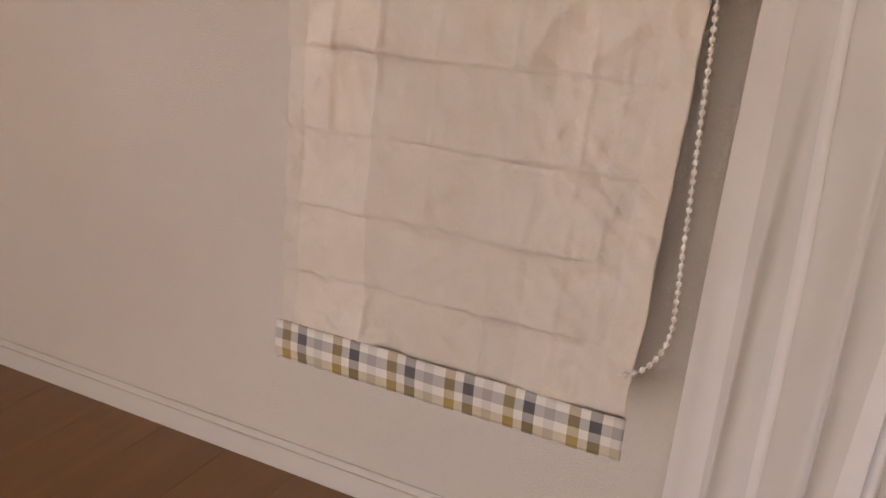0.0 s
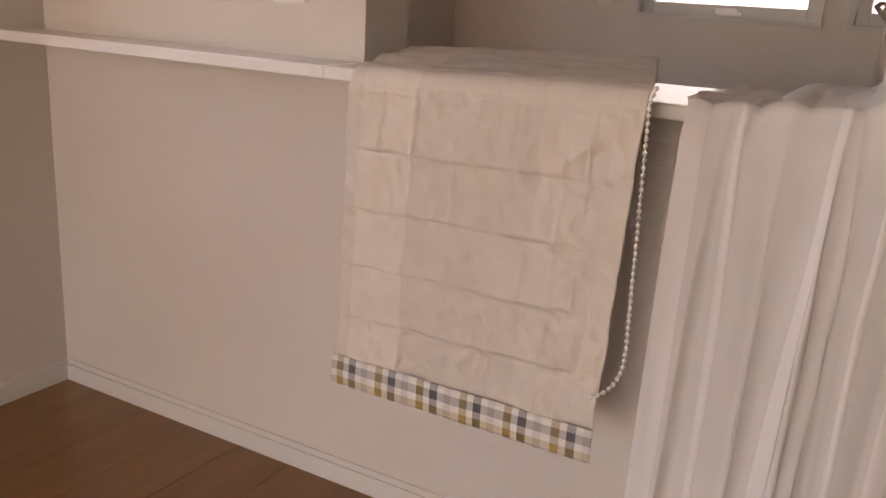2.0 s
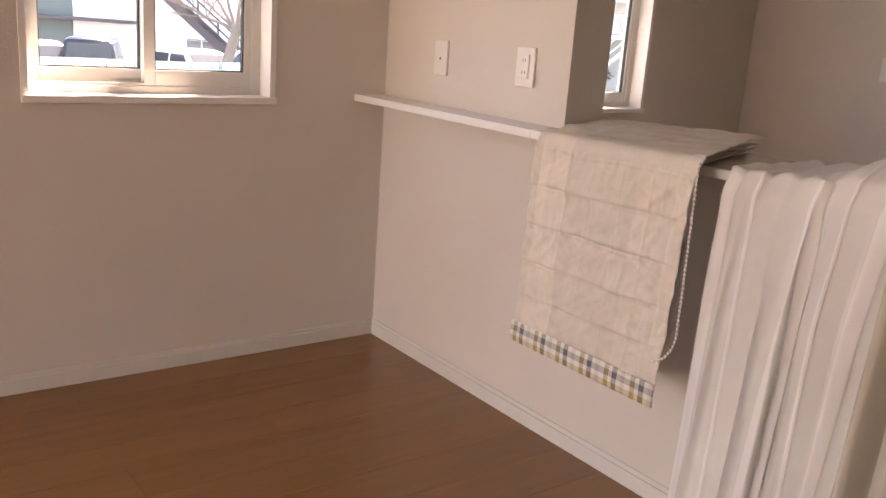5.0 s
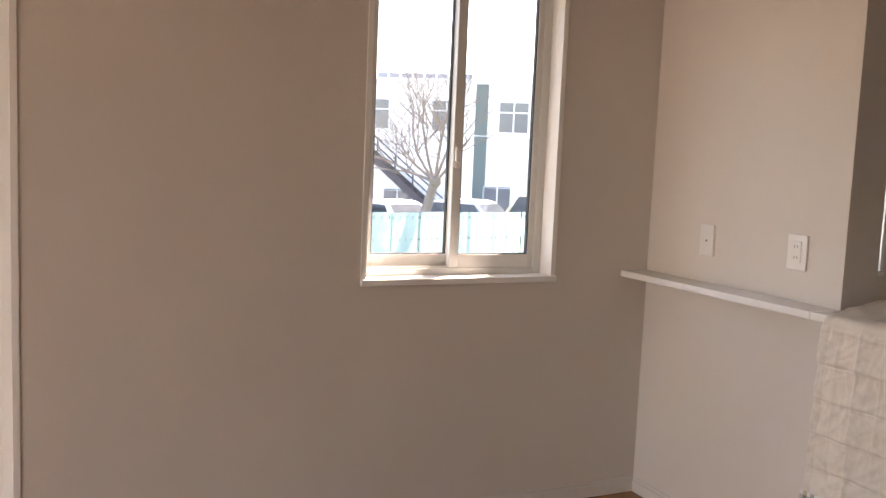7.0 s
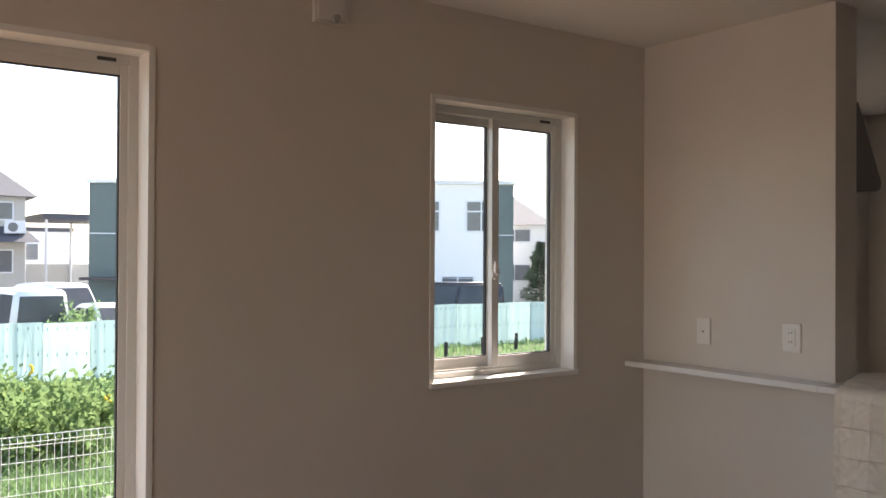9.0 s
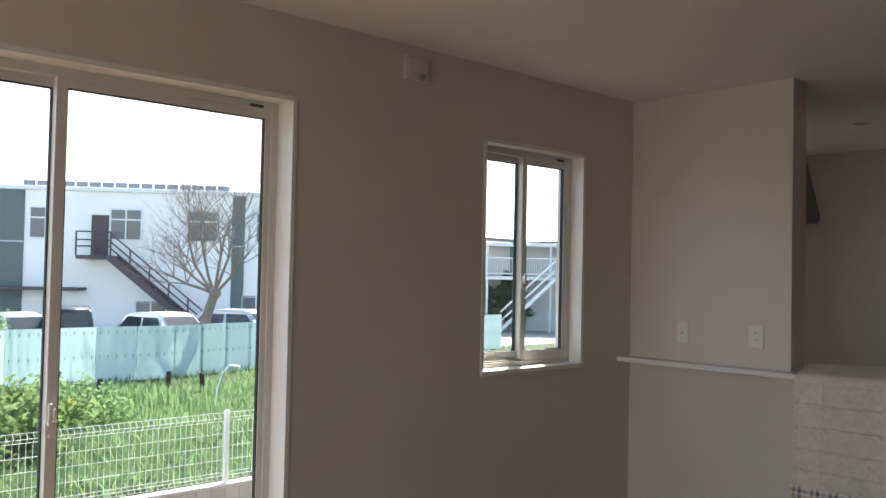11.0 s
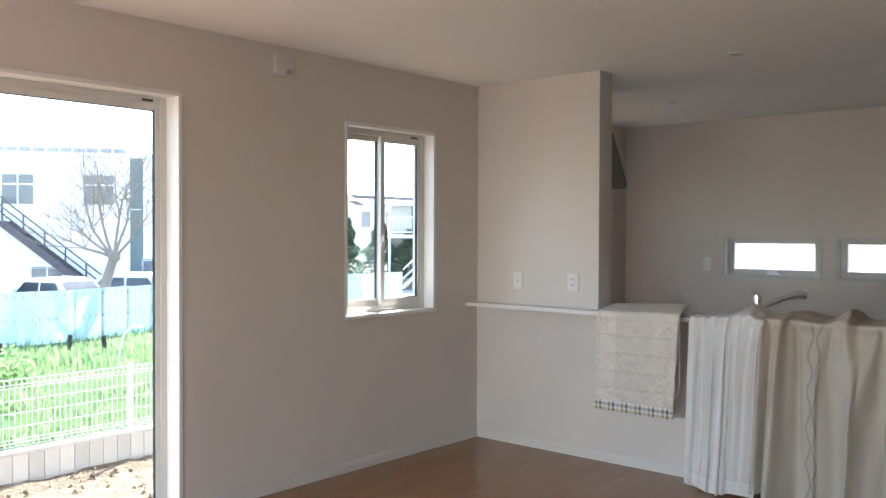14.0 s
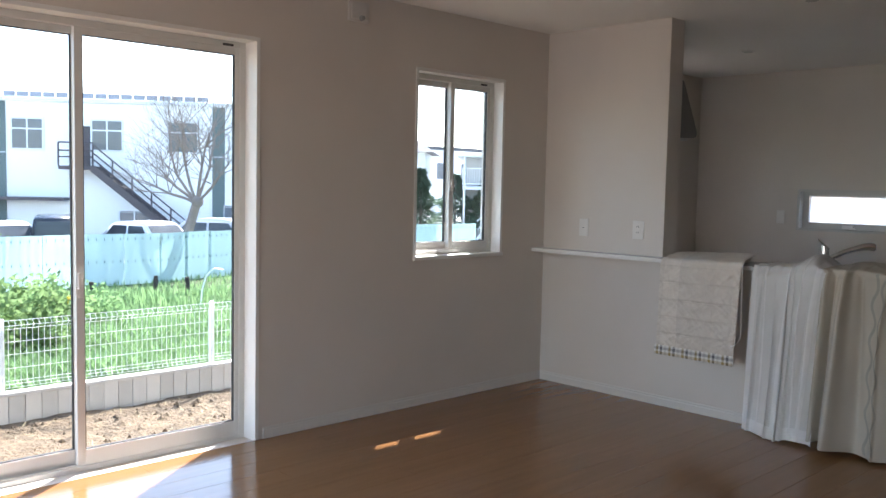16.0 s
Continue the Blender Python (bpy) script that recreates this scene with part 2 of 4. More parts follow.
def sash(parent, y0, y1, z0, z1, x, stile, low, top, name="sash"):
    """One sliding sash: stiles, rails, gasket and a pane."""
    bm = bmesh.new()
    d = 0.014
    for q in ((y0, y0 + stile, z0, z1), (y1 - stile, y1, z0, z1), (y0 + stile, y1 - stile, z0, z0 + low), (y0 + stile, y1 - stile, z1 - top, z1)):
        box(bm, x - d, x + d, *q, 0.002)
    s = part(name, bm, SASH, parent)
    g = bmesh.new()
    i0, i1, k0, k1, w = y0 + stile, y1 - stile, z0 + low, z1 - top, 0.004
    for q in ((i0, i0 + w, k0, k1), (i1 - w, i1, k0, k1), (i0, i1, k0, k0 + w), (i0, i1, k1 - w, k1)):
        box(g, x - 0.009, x + 0.009, *q)
    part("gasket", g, GASKET, s)
    p = part("pane", box(bmesh.new(), x - 0.002, x + 0.002, i0, i1, k0, k1), GLASS, s)
    p.visible_shadow = False
    return s


def slider(name, o, stile, low, top, lock_z, label, out=0.0, shift=0.0):
    """A two-leaf sliding window set in the west wall."""
    y0, y1, z0, z1 = o
    h = holder(name, label, "window", kind="structure", at=(-0.1, (y0 + y1) / 2, z0))
    inv = Matrix.Translation(h.location).inverted()
    casing(h, y0, y1, z0, z1, z0 > 0.2, out)
    f0 = z0 if z0 > 0.2 else z0 - 0.005
    fr = bmesh.new()
    t = 0.032
    for q in ((y0 + 0.018, y0 + 0.018 + t, f0, z1), (y1 - 0.018 - t, y1 - 0.018, f0, z1), (y0 + 0.018 + t, y1 - 0.018 - t, f0, f0 + 0.028), (y0 + 0.018 + t, y1 - 0.018 - t, z1 - 0.018 - t, z1 - 0.018)):
        box(fr, -0.150 - out, -0.078 - out, *q, 0.002)
    box(fr, -0.092 - out, -0.086 - out, y0 + 0.05, y1 - 0.05, f0 + 0.028, f0 + 0.036)
    part("window_frame", fr, SASH, h)
    a, b, mid = y0 + 0.018 + t - 0.012, y1 - 0.018 - t + 0.012, (y0 + y1) / 2
    lo, hi = f0 + 0.026, z1 - 0.018 - t + 0.012
    sash(h, mid - stile / 2, b, lo, hi, -0.098 - out, stile, low, top)
    sash(h, a, mid + stile / 2, lo, hi, -0.130 - out, stile, low, top)
    big = 1.5 if z0 < 0.2 else 1.0
    lk = box(bmesh.new(), -0.084 - out, -0.072 - out, mid - 0.012, mid + 0.012, lock_z - 0.032 * big, lock_z + 0.032 * big, 0.004)
    cyl(lk, (-0.074 - out, mid, lock_z), (-0.062 - out, mid, lock_z), 0.011, 0.010)
    box(lk, -0.068 - out, -0.056 - out, mid - 0.020, mid - 0.005, lock_z - 0.008, lock_z + 0.046 * big, 0.005)
    box(lk, -0.080 - out, -0.070 - out, mid - 0.026, mid - 0.012, lock_z - 0.026 * big, lock_z + 0.004, 0.004)
    part("crescent_lock", lk, PLATE, h, "white crescent lock")
    part("latch", box(bmesh.new(), -0.079 - out, -0.074 - out, y1 - 0.15, y1 - 0.09, z1 - 0.044, z1 - 0.032, 0.002), SLOT, h, "dark plastic draught clip")
    for c in h.children:
        c.matrix_parent_inverse = inv
    h.location.x += shift
    return h


slider("window_1", DOOR, 0.037, 0.075, 0.045, 0.85, "full-height sliding glass door with cream frames, shut", 0.025)
slider("window_2", WIN, 0.036, 0.052, 0.042, 1.345, "two-leaf sliding window with cream frames, shut")
slider("window_3", KWIN, 0.036, 0.052, 0.042, 1.42, "two-leaf kitchen sliding window with cream frames", 0.0, XK)


def slit(name, o):
    x0, x1, z0, z1 = o
    h = holder(name, "low wide slit window, white frame with backlit grey in its colour", "window", "slit windows", "structure", ((x0 + x1) / 2, YK, z0))
    inv = Matrix.Translation(h.location).inverted()
    c = bmesh.new()
    t = 0.018
    for q in ((x0 - 0.004, x0 + t, z0, z1), (x1 - t, x1 + 0.004, z0, z1), (x0 + t, x1 - t, z1 - t, z1 + 0.004), (x0 - 0.006, x1 + 0.006, z0 - 0.012, z0 + 0.006)):
        box(c, q[0], q[1], YK - 0.008, YK + 0.09, q[2], q[3], 0.002)
    part("window_sill", c, SLITM, h)
    f = bmesh.new()
    s = 0.054
    for q in ((x0 + t, x0 + t + s, z0 + 0.006, z1 - t), (x1 - t - s, x1 - t, z0 + 0.006, z1 - t), (x0 + t + s, x1 - t - s, z0 + 0.006, z0 + 0.006 + s), (x0 + t + s, x1 - t - s, z1 - t - s * 0.7, z1 - t)):
        box(f, q[0], q[1], YK + 0.06, YK + 0.12, q[2], q[3], 0.003)
    part("window_frame", f, SLITM, h)
    p = part("pane", box(bmesh.new(), x0 + t + s, x1 - t - s, YK + 0.09, YK + 0.094, z0 + s, z1 - t - s * 0.7), FROST, h)
    p.visible_shadow = False
    m = (x0 + x1) / 2
    k = box(bmesh.new(), m - 0.045, m + 0.045, YK + 0.026, YK + 0.060, z0 + 0.016, z0 + 0.046, 0.006)
    box(k, m - 0.030, m + 0.075, YK + 0.008, YK + 0.026, z0 + 0.014, z0 + 0.030, 0.005)
    part("crank_handle", k, WHITE, h, "white crank handle")
    for c in h.children:
        c.matrix_parent_inverse = inv


slit("window_4", SLITS[0])
slit("window_5", SLITS[1])

# counter board that runs on as a narrow shelf along the wall
BOARDM = material("board_gloss", (0.84, 0.83, 0.80), 0.2, 0, 0.02, 3, 90, 0.0)
cb = box(bmesh.new(), 0.0, 0.953, -0.130, -0.001, 0.907, 0.932, 0.004)
box(cb, 0.9535, 3.149, -0.130, 0.215, 0.9075, 0.932, 0.004)
tagged(part("counter_board", cb, BOARDM), "white counter board running on as a narrow wall shelf", "shelf")


# ---- things in the room ----
def nz(x, y, z, s=1.0):
    return noise.noise(Vector((x * s, y * s, z * s)))


def smooth(a, b, t):
    t = max(0.0, min(1.0, (t - a) / (b - a)))
    return t * t * (3 - 2 * t)


def plate(name, x, z, y, w, h, label):
    """A wall plate on a wall that faces -y."""
    p = holder(name, label, "outlet", at=(x, y, z))
    part("plate", box(bmesh.new(), -w / 2, w / 2, -0.009, 0.0, -h / 2, h / 2, 0.004), PLATE, p)
    return p


tv = plate("wall_jack", 0.346, 1.088, 0.0, 0.072, 0.116, "white plastic wall plate with one small jack hole")
part("jack", cyl(bmesh.new(), (0.0, -0.0105, -0.002), (0.0, -0.008, -0.002), 0.004), SLOT, tv)
so = plate("power_outlet", 0.771, 1.091, 0.0, 0.082, 0.116, "white double power outlet with a rounded frame")
part("insert", box(bmesh.new(), -0.020, 0.020, -0.0125, -0.008, -0.033, 0.037, 0.002), PLATE, so)
for dz in (-0.016, 0.020):
    for dx in (-0.006, 0.006):
        part("slot", box(bmesh.new(), dx - 0.0012, dx + 0.0012, -0.0129, -0.0118, dz - 0.005, dz + 0.005), SLOT, so)
ks = plate("light_switch", 0.443, 1.133, YK, 0.072, 0.116, "white plastic light switch on the kitchen wall")
part("rocker", box(bmesh.new(), -0.017, 0.017, -0.0125, -0.008, -0.03, 0.03, 0.002), PLATE, ks)

vent = holder("wall_vent", "white square wall vent with a pull knob", "vent", at=(0.0, -1.680, 2.297))
part("cover", box(bmesh.new(), 0.0, 0.015, -0.072, 0.072, -0.056, 0.056, 0.006), VENTM, vent)
part("inner_panel", box(bmesh.new(), 0.013, 0.020, -0.056, 0.056, -0.042, 0.042, 0.005), VENTM, vent)
part("knob", cyl(bmesh.new(), (0.018, 0.012, -0.035), (0.038, 0.012, -0.035), 0.016, 0.013), material("vent_grey", (0.35, 0.35, 0.34), 0.5), vent, "grey pull knob")

for x, y in ((1.79, 0.04), (0.69, 1.51)):
    d = holder("downlight", "small round recessed ceiling light, off", "ceiling light", "recessed lights", at=(x, y, H))
    part("ring", cyl(bmesh.new(), (0, 0, -0.006), (0, 0, 0.0), 0.048, 0.052, 32), WHITE, d)
    part("lens", cyl(bmesh.new(), (0, 0, -0.008), (0, 0, -0.005), 0.034, 0.034, 24), material("lens_grey", (0.45, 0.45, 0.43), 0.3), d)

# ---- roman shade laid over the counter ----
SX0, SX1 = 1.071, 1.582
CREASE = (0.808, 0.704, 0.601, 0.505)
shade = holder("roman_shade", "natural linen roman shade with a plaid hem, laid over the counter", "blind", at=(1.30, -0.02, 0.935))
sinv = Matrix.Translation(shade.location).inverted()


def shade_at(u, v):
    top, rad, low = 0.375, 0.03, 0.422
    z_top = 0.944 + 0.010 * smooth(0.0, 1.0, u)
    total = top + rad + (z_top - low)
    s = v * total
    x = SX0 + (SX1 - SX0) * u + 0.004 * nz(u * 3, v * 9, 4)
    if s < top:
        y = 0.200 - s
        x -= 0.30 * (top - s)
        lift = 0.020 * math.sin(math.pi * min(1.0, 0.45 + 0.55 * s / top)) * (0.7 + 0.5 * u) + 0.006 * nz(x * 14, y * 20, 2)
        return (x, y, z_top + abs(lift) + 0.002)
    s -= top
    if s < rad * 1.57:
        a = s / rad
        return (x, 0.200 - top - rad * math.sin(a), z_top - rad * (1 - math.cos(a)) + 0.002)
    z = z_top - rad - (s - rad * 1.57) * (z_top - rad - low) / (total - top - rad * 1.57)
    # the laps fold outwards at the marked creases and inwards between them
    edges = (0.91,) + CREASE + (0.40,)
    off = 0.0
    for hi, lo in zip(edges, edges[1:]):
        c = 0.006 * (u - 0.5) + 0.005 * nz(u * 4, hi * 30, 1)
        hi, lo = hi + c, lo + c
        if lo <= z <= hi:
            q = (hi - z) / (hi - lo)
            fold = 0.45 + 0.05 * nz(u * 5, hi * 20, 3)
            off = 0.0022 * (1 - smooth(0, 0.10, q)) + (0.0035 * q / fold if q < fold else 0.0035 + 0.0048 * (q - fold) / (1 - fold)) * (1 - smooth(0.93, 1.0, q) * 0.75)
    off *= 0.9 * (1 - 0.75 * smooth(0.82, 1.0, u)) * (1 - 0.5 * smooth(0.12, 0.0, u))
    w = 0.0018 * nz(x * 14, z * 9, 0.3) + 0.0075 * (0.3 - abs(nz(x * 15, z * 9, 7.7))) + 0.0050 * (0.3 - abs(nz(x * 20 + z * 16, z * 13, 2.9))) + 0.0042 * (0.3 - abs(nz(x * 17 - z * 21, z * 11, 4.3)))
    w += 0.0045 * (0.3 - abs(nz(x * 38, z * 16, 6.1)))
    w += 0.005 * nz(x * 13, z * 20, 8.7) * smooth(0.60, 0.43, z)
    for u0 in (0.13, 0.262, 0.42, 0.61, 0.79, 0.865):
        w += 0.0022 * math.exp(-((u - u0 - 0.006 * nz(u0 * 7, z * 6, 2)) / 0.007) ** 2) * (0.7 + nz(u0 * 9, z * 7, 4))
    w *= 1.15
    side = 0.001 * nz(3.3, z * 24, u * 2)
    seam = 0.0018 * (1 - smooth(0.045, 0.055, u)) + 0.0018 * smooth(0.92, 0.93, u)
    x += side * (abs(u - 0.5) * 2) ** 3 - (0.95 - z) * (0.012 + 0.030 * u)
    return (x, -0.2050 - off - w - seam - 0.012 * (0.95 - z), z)


# shade of the doubled lining, put into the colour as a deeper middle panel
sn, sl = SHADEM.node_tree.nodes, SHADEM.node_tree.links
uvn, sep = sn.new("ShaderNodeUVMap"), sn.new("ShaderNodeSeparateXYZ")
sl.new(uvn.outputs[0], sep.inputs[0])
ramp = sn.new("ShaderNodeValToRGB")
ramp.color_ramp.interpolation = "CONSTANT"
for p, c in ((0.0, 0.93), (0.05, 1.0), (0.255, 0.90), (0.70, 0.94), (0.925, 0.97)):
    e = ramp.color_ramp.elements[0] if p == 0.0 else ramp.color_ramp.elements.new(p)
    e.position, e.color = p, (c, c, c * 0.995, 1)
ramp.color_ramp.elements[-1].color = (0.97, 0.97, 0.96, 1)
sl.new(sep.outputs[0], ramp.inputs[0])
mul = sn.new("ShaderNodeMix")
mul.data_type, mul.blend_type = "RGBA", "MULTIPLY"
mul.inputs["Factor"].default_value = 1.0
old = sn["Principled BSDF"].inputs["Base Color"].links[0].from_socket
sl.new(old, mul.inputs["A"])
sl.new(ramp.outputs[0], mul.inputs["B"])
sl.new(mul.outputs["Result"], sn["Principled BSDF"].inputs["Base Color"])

# fine creases of folded cloth and the slubs of its weave
gco = sn.new("ShaderNodeTexCoord")
wn_, vo, wv = sn.new("ShaderNodeTexNoise"), sn.new("ShaderNodeTexVoronoi"), sn.new("ShaderNodeTexNoise")
wn_.inputs["Scale"].default_value = 7.0
sl.new(gco.outputs["Object"], wn_.inputs["Vector"])
wm = sn.new("ShaderNodeVectorMath")
wm.operation = "MULTIPLY_ADD"
wm.inputs[1].default_value = (0.12, 0.12, 0.12)
sl.new(wn_.outputs["Color"], wm.inputs[0])
sl.new(gco.outputs["Object"], wm.inputs[2])
vo.feature = "DISTANCE_TO_EDGE"
vo.inputs["Scale"].default_value = 17.0
sl.new(wm.outputs[0], vo.inputs["Vector"])
cap = sn.new("ShaderNodeMath")
cap.operation = "MINIMUM"
cap.inputs[1].default_value = 0.16
sl.new(vo.outputs["Distance"], cap.inputs[0])
cb_ = sn.new("ShaderNodeBump")
cb_.inputs["Strength"].default_value, cb_.inputs["Distance"].default_value = 0.55, 0.009
sl.new(cap.outputs[0], cb_.inputs["Height"])
oldb = sn["Principled BSDF"].inputs["Normal"].links[0].from_node
sl.new(cb_.outputs[0], oldb.inputs["Normal"])

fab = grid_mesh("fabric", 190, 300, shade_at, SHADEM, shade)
fab.modifiers.new("thick", "SOLIDIFY").thickness = 0.0016

# plaid hem
PLAID = cloth("plaid_cotton", (0.8, 0.78, 0.74), 0.1)
pn, pl = PLAID.node_tree.nodes, PLAID.node_tree.links


def stripes(socket, stops):
    r = pn.new("ShaderNodeValToRGB")
    r.color_ramp.interpolation = "CONSTANT"
    for k, (p, c) in enumerate(stops):
        e = r.color_ramp.elements[k] if k < 2 else r.color_ramp.elements.new(p)
        e.position, e.color = p, (*c, 1)
    pl.new(socket, r.inputs[0])
    return r.outputs[0]


CREAM, MUST, DARK = (0.84, 0.82, 0.77), (0.36, 0.25, 0.05), (0.05, 0.05, 0.06)
puv, psep = pn.new("ShaderNodeUVMap"), pn.new("ShaderNodeSeparateXYZ")
pl.new(puv.outputs[0], psep.inputs[0])
fr = pn.new("ShaderNodeMath")
fr.operation = "MULTIPLY_ADD"
fr.inputs[1].default_value, fr.inputs[2].default_value = 5.95, 0.85
pl.new(psep.outputs[0], fr.inputs[0])
frc = pn.new("ShaderNodeMath")
frc.operation = "FRACT"
pl.new(fr.outputs[0], frc.inputs[0])
vs = stripes(frc.outputs[0], [(0.0, MUST), (0.17, CREAM), (0.31, DARK), (0.49, CREAM), (0.64, (0.62, 0.60, 0.57)), (0.80, CREAM)])
hs = stripes(psep.outputs[1], [(0.0, CREAM), (0.20, (0.20, 0.20, 0.215)), (0.48, CREAM), (0.70, (0.50, 0.37, 0.16)), (0.96, CREAM)])
pm = pn.new("ShaderNodeMix")
pm.data_type, pm.blend_type = "RGBA", "MIX"
pm.inputs["Factor"].default_value = 0.46
pl.new(vs, pm.inputs["A"])
pl.new(hs, pm.inputs["B"])
pl.new(pm.outputs["Result"], pn["Principled BSDF"].inputs["Base Color"])


def hem_at(u, v):
    x, y, z = shade_at(u, 1.0)
    z = z + 0.005 - 0.056 * v + 0.001 * nz(u * 9, 0, 3)
    return (x + (0.004 if u > 0.5 else -0.004) * abs(u - 0.5) * 2, -0.2235 - 0.002 * math.sin(math.pi * v) - 0.0015 * nz(u * 5, v * 2, 6), z)


hem = grid_mesh("plaid_hem", 90, 10, hem_at, PLAID, shade, "grey, white and mustard plaid cotton hem")
hem.modifiers.new("thick", "SOLIDIFY").thickness = 0.004

# folded layers that stick out at the end on top of the counter
for k in range(3):
    def layer_at(u, v, k=k):
        y = 0.185 - 0.37 * v
        return (1.36 + (0.195 + 0.007 * k) * u - 0.30 * (0.37 - 0.37 * v), y, 0.9335 + 0.006 * k + 0.009 * u * smooth(0, 0.5, 1 - v) * (k + 1) / 2 + 0.003 * nz(u * 5, v * 6, k * 3))
    lay = grid_mesh("folded_layer", 16, 16, layer_at, SHADEM, shade)
    lay.modifiers.new("thick", "SOLIDIFY").thickness = 0.0016


def beads(name, points, r, mat, parent, label=""):
    """Small beads strung along a line of points."""
    bm = bmesh.new()
    for p in points:
        bmesh.ops.create_icosphere(bm, subdivisions=1, radius=r, matrix=Matrix.Translation(p) @ Matrix.Diagonal((1, 1, 1.25, 1)))
    return part(name, bm, mat, parent, label, smooth=True)


def chain_path():
    pts = [Vector((1.588, -0.195, 0.958))]
    for i in range(1, 40):
        z = 0.945 - 0.385 * i / 39
        pts.append(Vector((1.585 + 0.013 * (0.945 - z) / 0.385, -0.208 - 0.010 * (i / 39), z)))
    c = pts[-1]
    for i in range(1, 14):
        a = i / 13 * math.pi / 2
        pts.append(c + Vector((-0.052 * (1 - math.cos(a)), -0.001 * i, -0.075 * math.sin(a))))
    # even spacing
    out, carry = [], 0.0
    for a, b in zip(pts, pts[1:]):
        d = (b - a).length
        while carry < d:
            out.append(a.lerp(b, carry / d))
            carry += 0.0105
        carry -= d
    return pts, out


cpts, cbeads = chain_path()
CHAINM = material("chain_white", (0.86, 0.84, 0.80), 0.35, 0, 0.02, 8, 50, 0.0)
beads("bead_chain", cbeads, 0.0036, CHAINM, shade, "white plastic bead chain loop")
cord = bmesh.new()
for a, b in zip(cpts, cpts[1:]):
    cyl(cord, a, b, 0.0011, n=6)
part("chain_cord", cord, CHAINM, shade)
for c in shade.children:
    c.matrix_parent_inverse = sinv


# ---- curtains laid over the counter ----
def drape(x0, x1, pleats, seed, back_y, low_z, flare, lump, x0b, x1b, deep):
    """The place of (u, v) on a curtain that lies over the counter and hangs down in front of it."""
    top = back_y + 0.140

    def at(u, v):
        lump_z = lump(u)
        total = top + 0.94 - low_z
        s = v * total
        bu = u + 0.018 * math.sin(2 * math.pi * (pleats * 0.5 * u + seed)) + 0.02 * nz(u * 3, v * 1.5, seed)
        if s < top:
            x = x0 + (x1 - x0) * u
            y = back_y - s
            f = s / top
            z = 0.938 + lump_z * math.sin(math.pi * min(1.0, 0.15 + f * 0.75)) + 0.010 * abs(nz(x * 16, y * 13, seed)) + 0.006 * abs(math.sin(u * pleats * 5 + seed * 3))
            return (x + 0.012 * nz(u * 9, f * 5, seed), y, z)
        q = (s - top) / (total - top)
        z0 = 0.938 + lump_z * math.sin(math.pi * 0.9) + 0.006 * abs(math.sin(u * pleats * 5 + seed * 3)) + 0.010 * abs(nz((x0 + (x1 - x0) * u) * 16, -0.140 * 13, seed))
        z = z0 + (low_z + 0.012 * math.sin(u * 9 + seed) - z0) * q
        xa, xb = x0 + (x0b - x0) * q, x1 + (x1b - x1) * q
        x = xa + (xb - xa) * bu
        amp = (deep * smooth(0.0, 0.35, q) + 0.004) * (0.55 + 1.3 * abs(nz(u * 4.7, q * 0.6, seed + 6)))
        ph = 2 * math.pi * (pleats * u + 1.1 * nz(u * 3.1, q * 0.5, seed * 2) + 0.35 * nz(u * 8.3, q * 0.4, seed)) + seed * 5
        wave = math.sin(ph) + 0.35 * math.sin(2.3 * ph + 1 + q)
        edge = 0.15 + 0.85 * smooth(0.0, 0.22, u)
        amp *= edge
        y = -0.140 - 0.022 * smooth(0, 0.06, q) - flare * q * edge - amp * (wave + 1) * 0.5
        x += amp * 0.45 * math.cos(ph)
        y += 0.005 * nz(u * 12, q * 4, seed + 3)
        return (x, y, z)
    return at


def bump(c, w, h):
    return lambda u: h * math.exp(-((u - c) / w) ** 2)


sheer_at = drape(1.618, 2.030, 4.0, 0.37, 0.17, 0.016, 0.045, lambda u: bump(0.73, 0.17, 0.075)(u) + bump(0.40, 0.10, 0.022)(u), 1.600, 2.005, 0.020)
sheer = holder("sheer_curtain", "white sheer voile curtain draped over the counter to the floor", "curtain", at=(1.85, -0.2, 0.016))
so_ = grid_mesh("voile", 150, 120, sheer_at, SHEER, sheer)


def lining_at(u, v):
    x, y, z = sheer_at(u, v * 0.32)
    return (x, y + 0.004 if v > 0.8 else y, z - 0.006 if v < 0.9 else z)


def hem_strip(at, parent, inv, v0, mat, name, nu, off=0.0025):
    def fn(u, v):
        x, y, z = at(u, v0 + (1 - v0) * v)
        return (x, y - off, z)
    o = grid_mesh(name, nu, 8, fn, mat, parent)
    o.matrix_parent_inverse = inv


cinv = Matrix.Translation(sheer.location).inverted()
so_.matrix_parent_inverse = cinv
grid_mesh("gathered_layer", 110, 40, lining_at, SHEER, sheer).matrix_parent_inverse = cinv
hem_strip(sheer_at, sheer, cinv, 0.945, SHEER_DOUBLE, "hem", 150)


def side_hem(u, v):
    x, y, z = sheer_at(u * 0.05, 0.16 + 0.84 * v)
    return (x, y - 0.002, z)


grid_mesh("side_hem", 8, 90, side_hem, SHEER_DOUBLE, sheer).matrix_parent_inverse = cinv

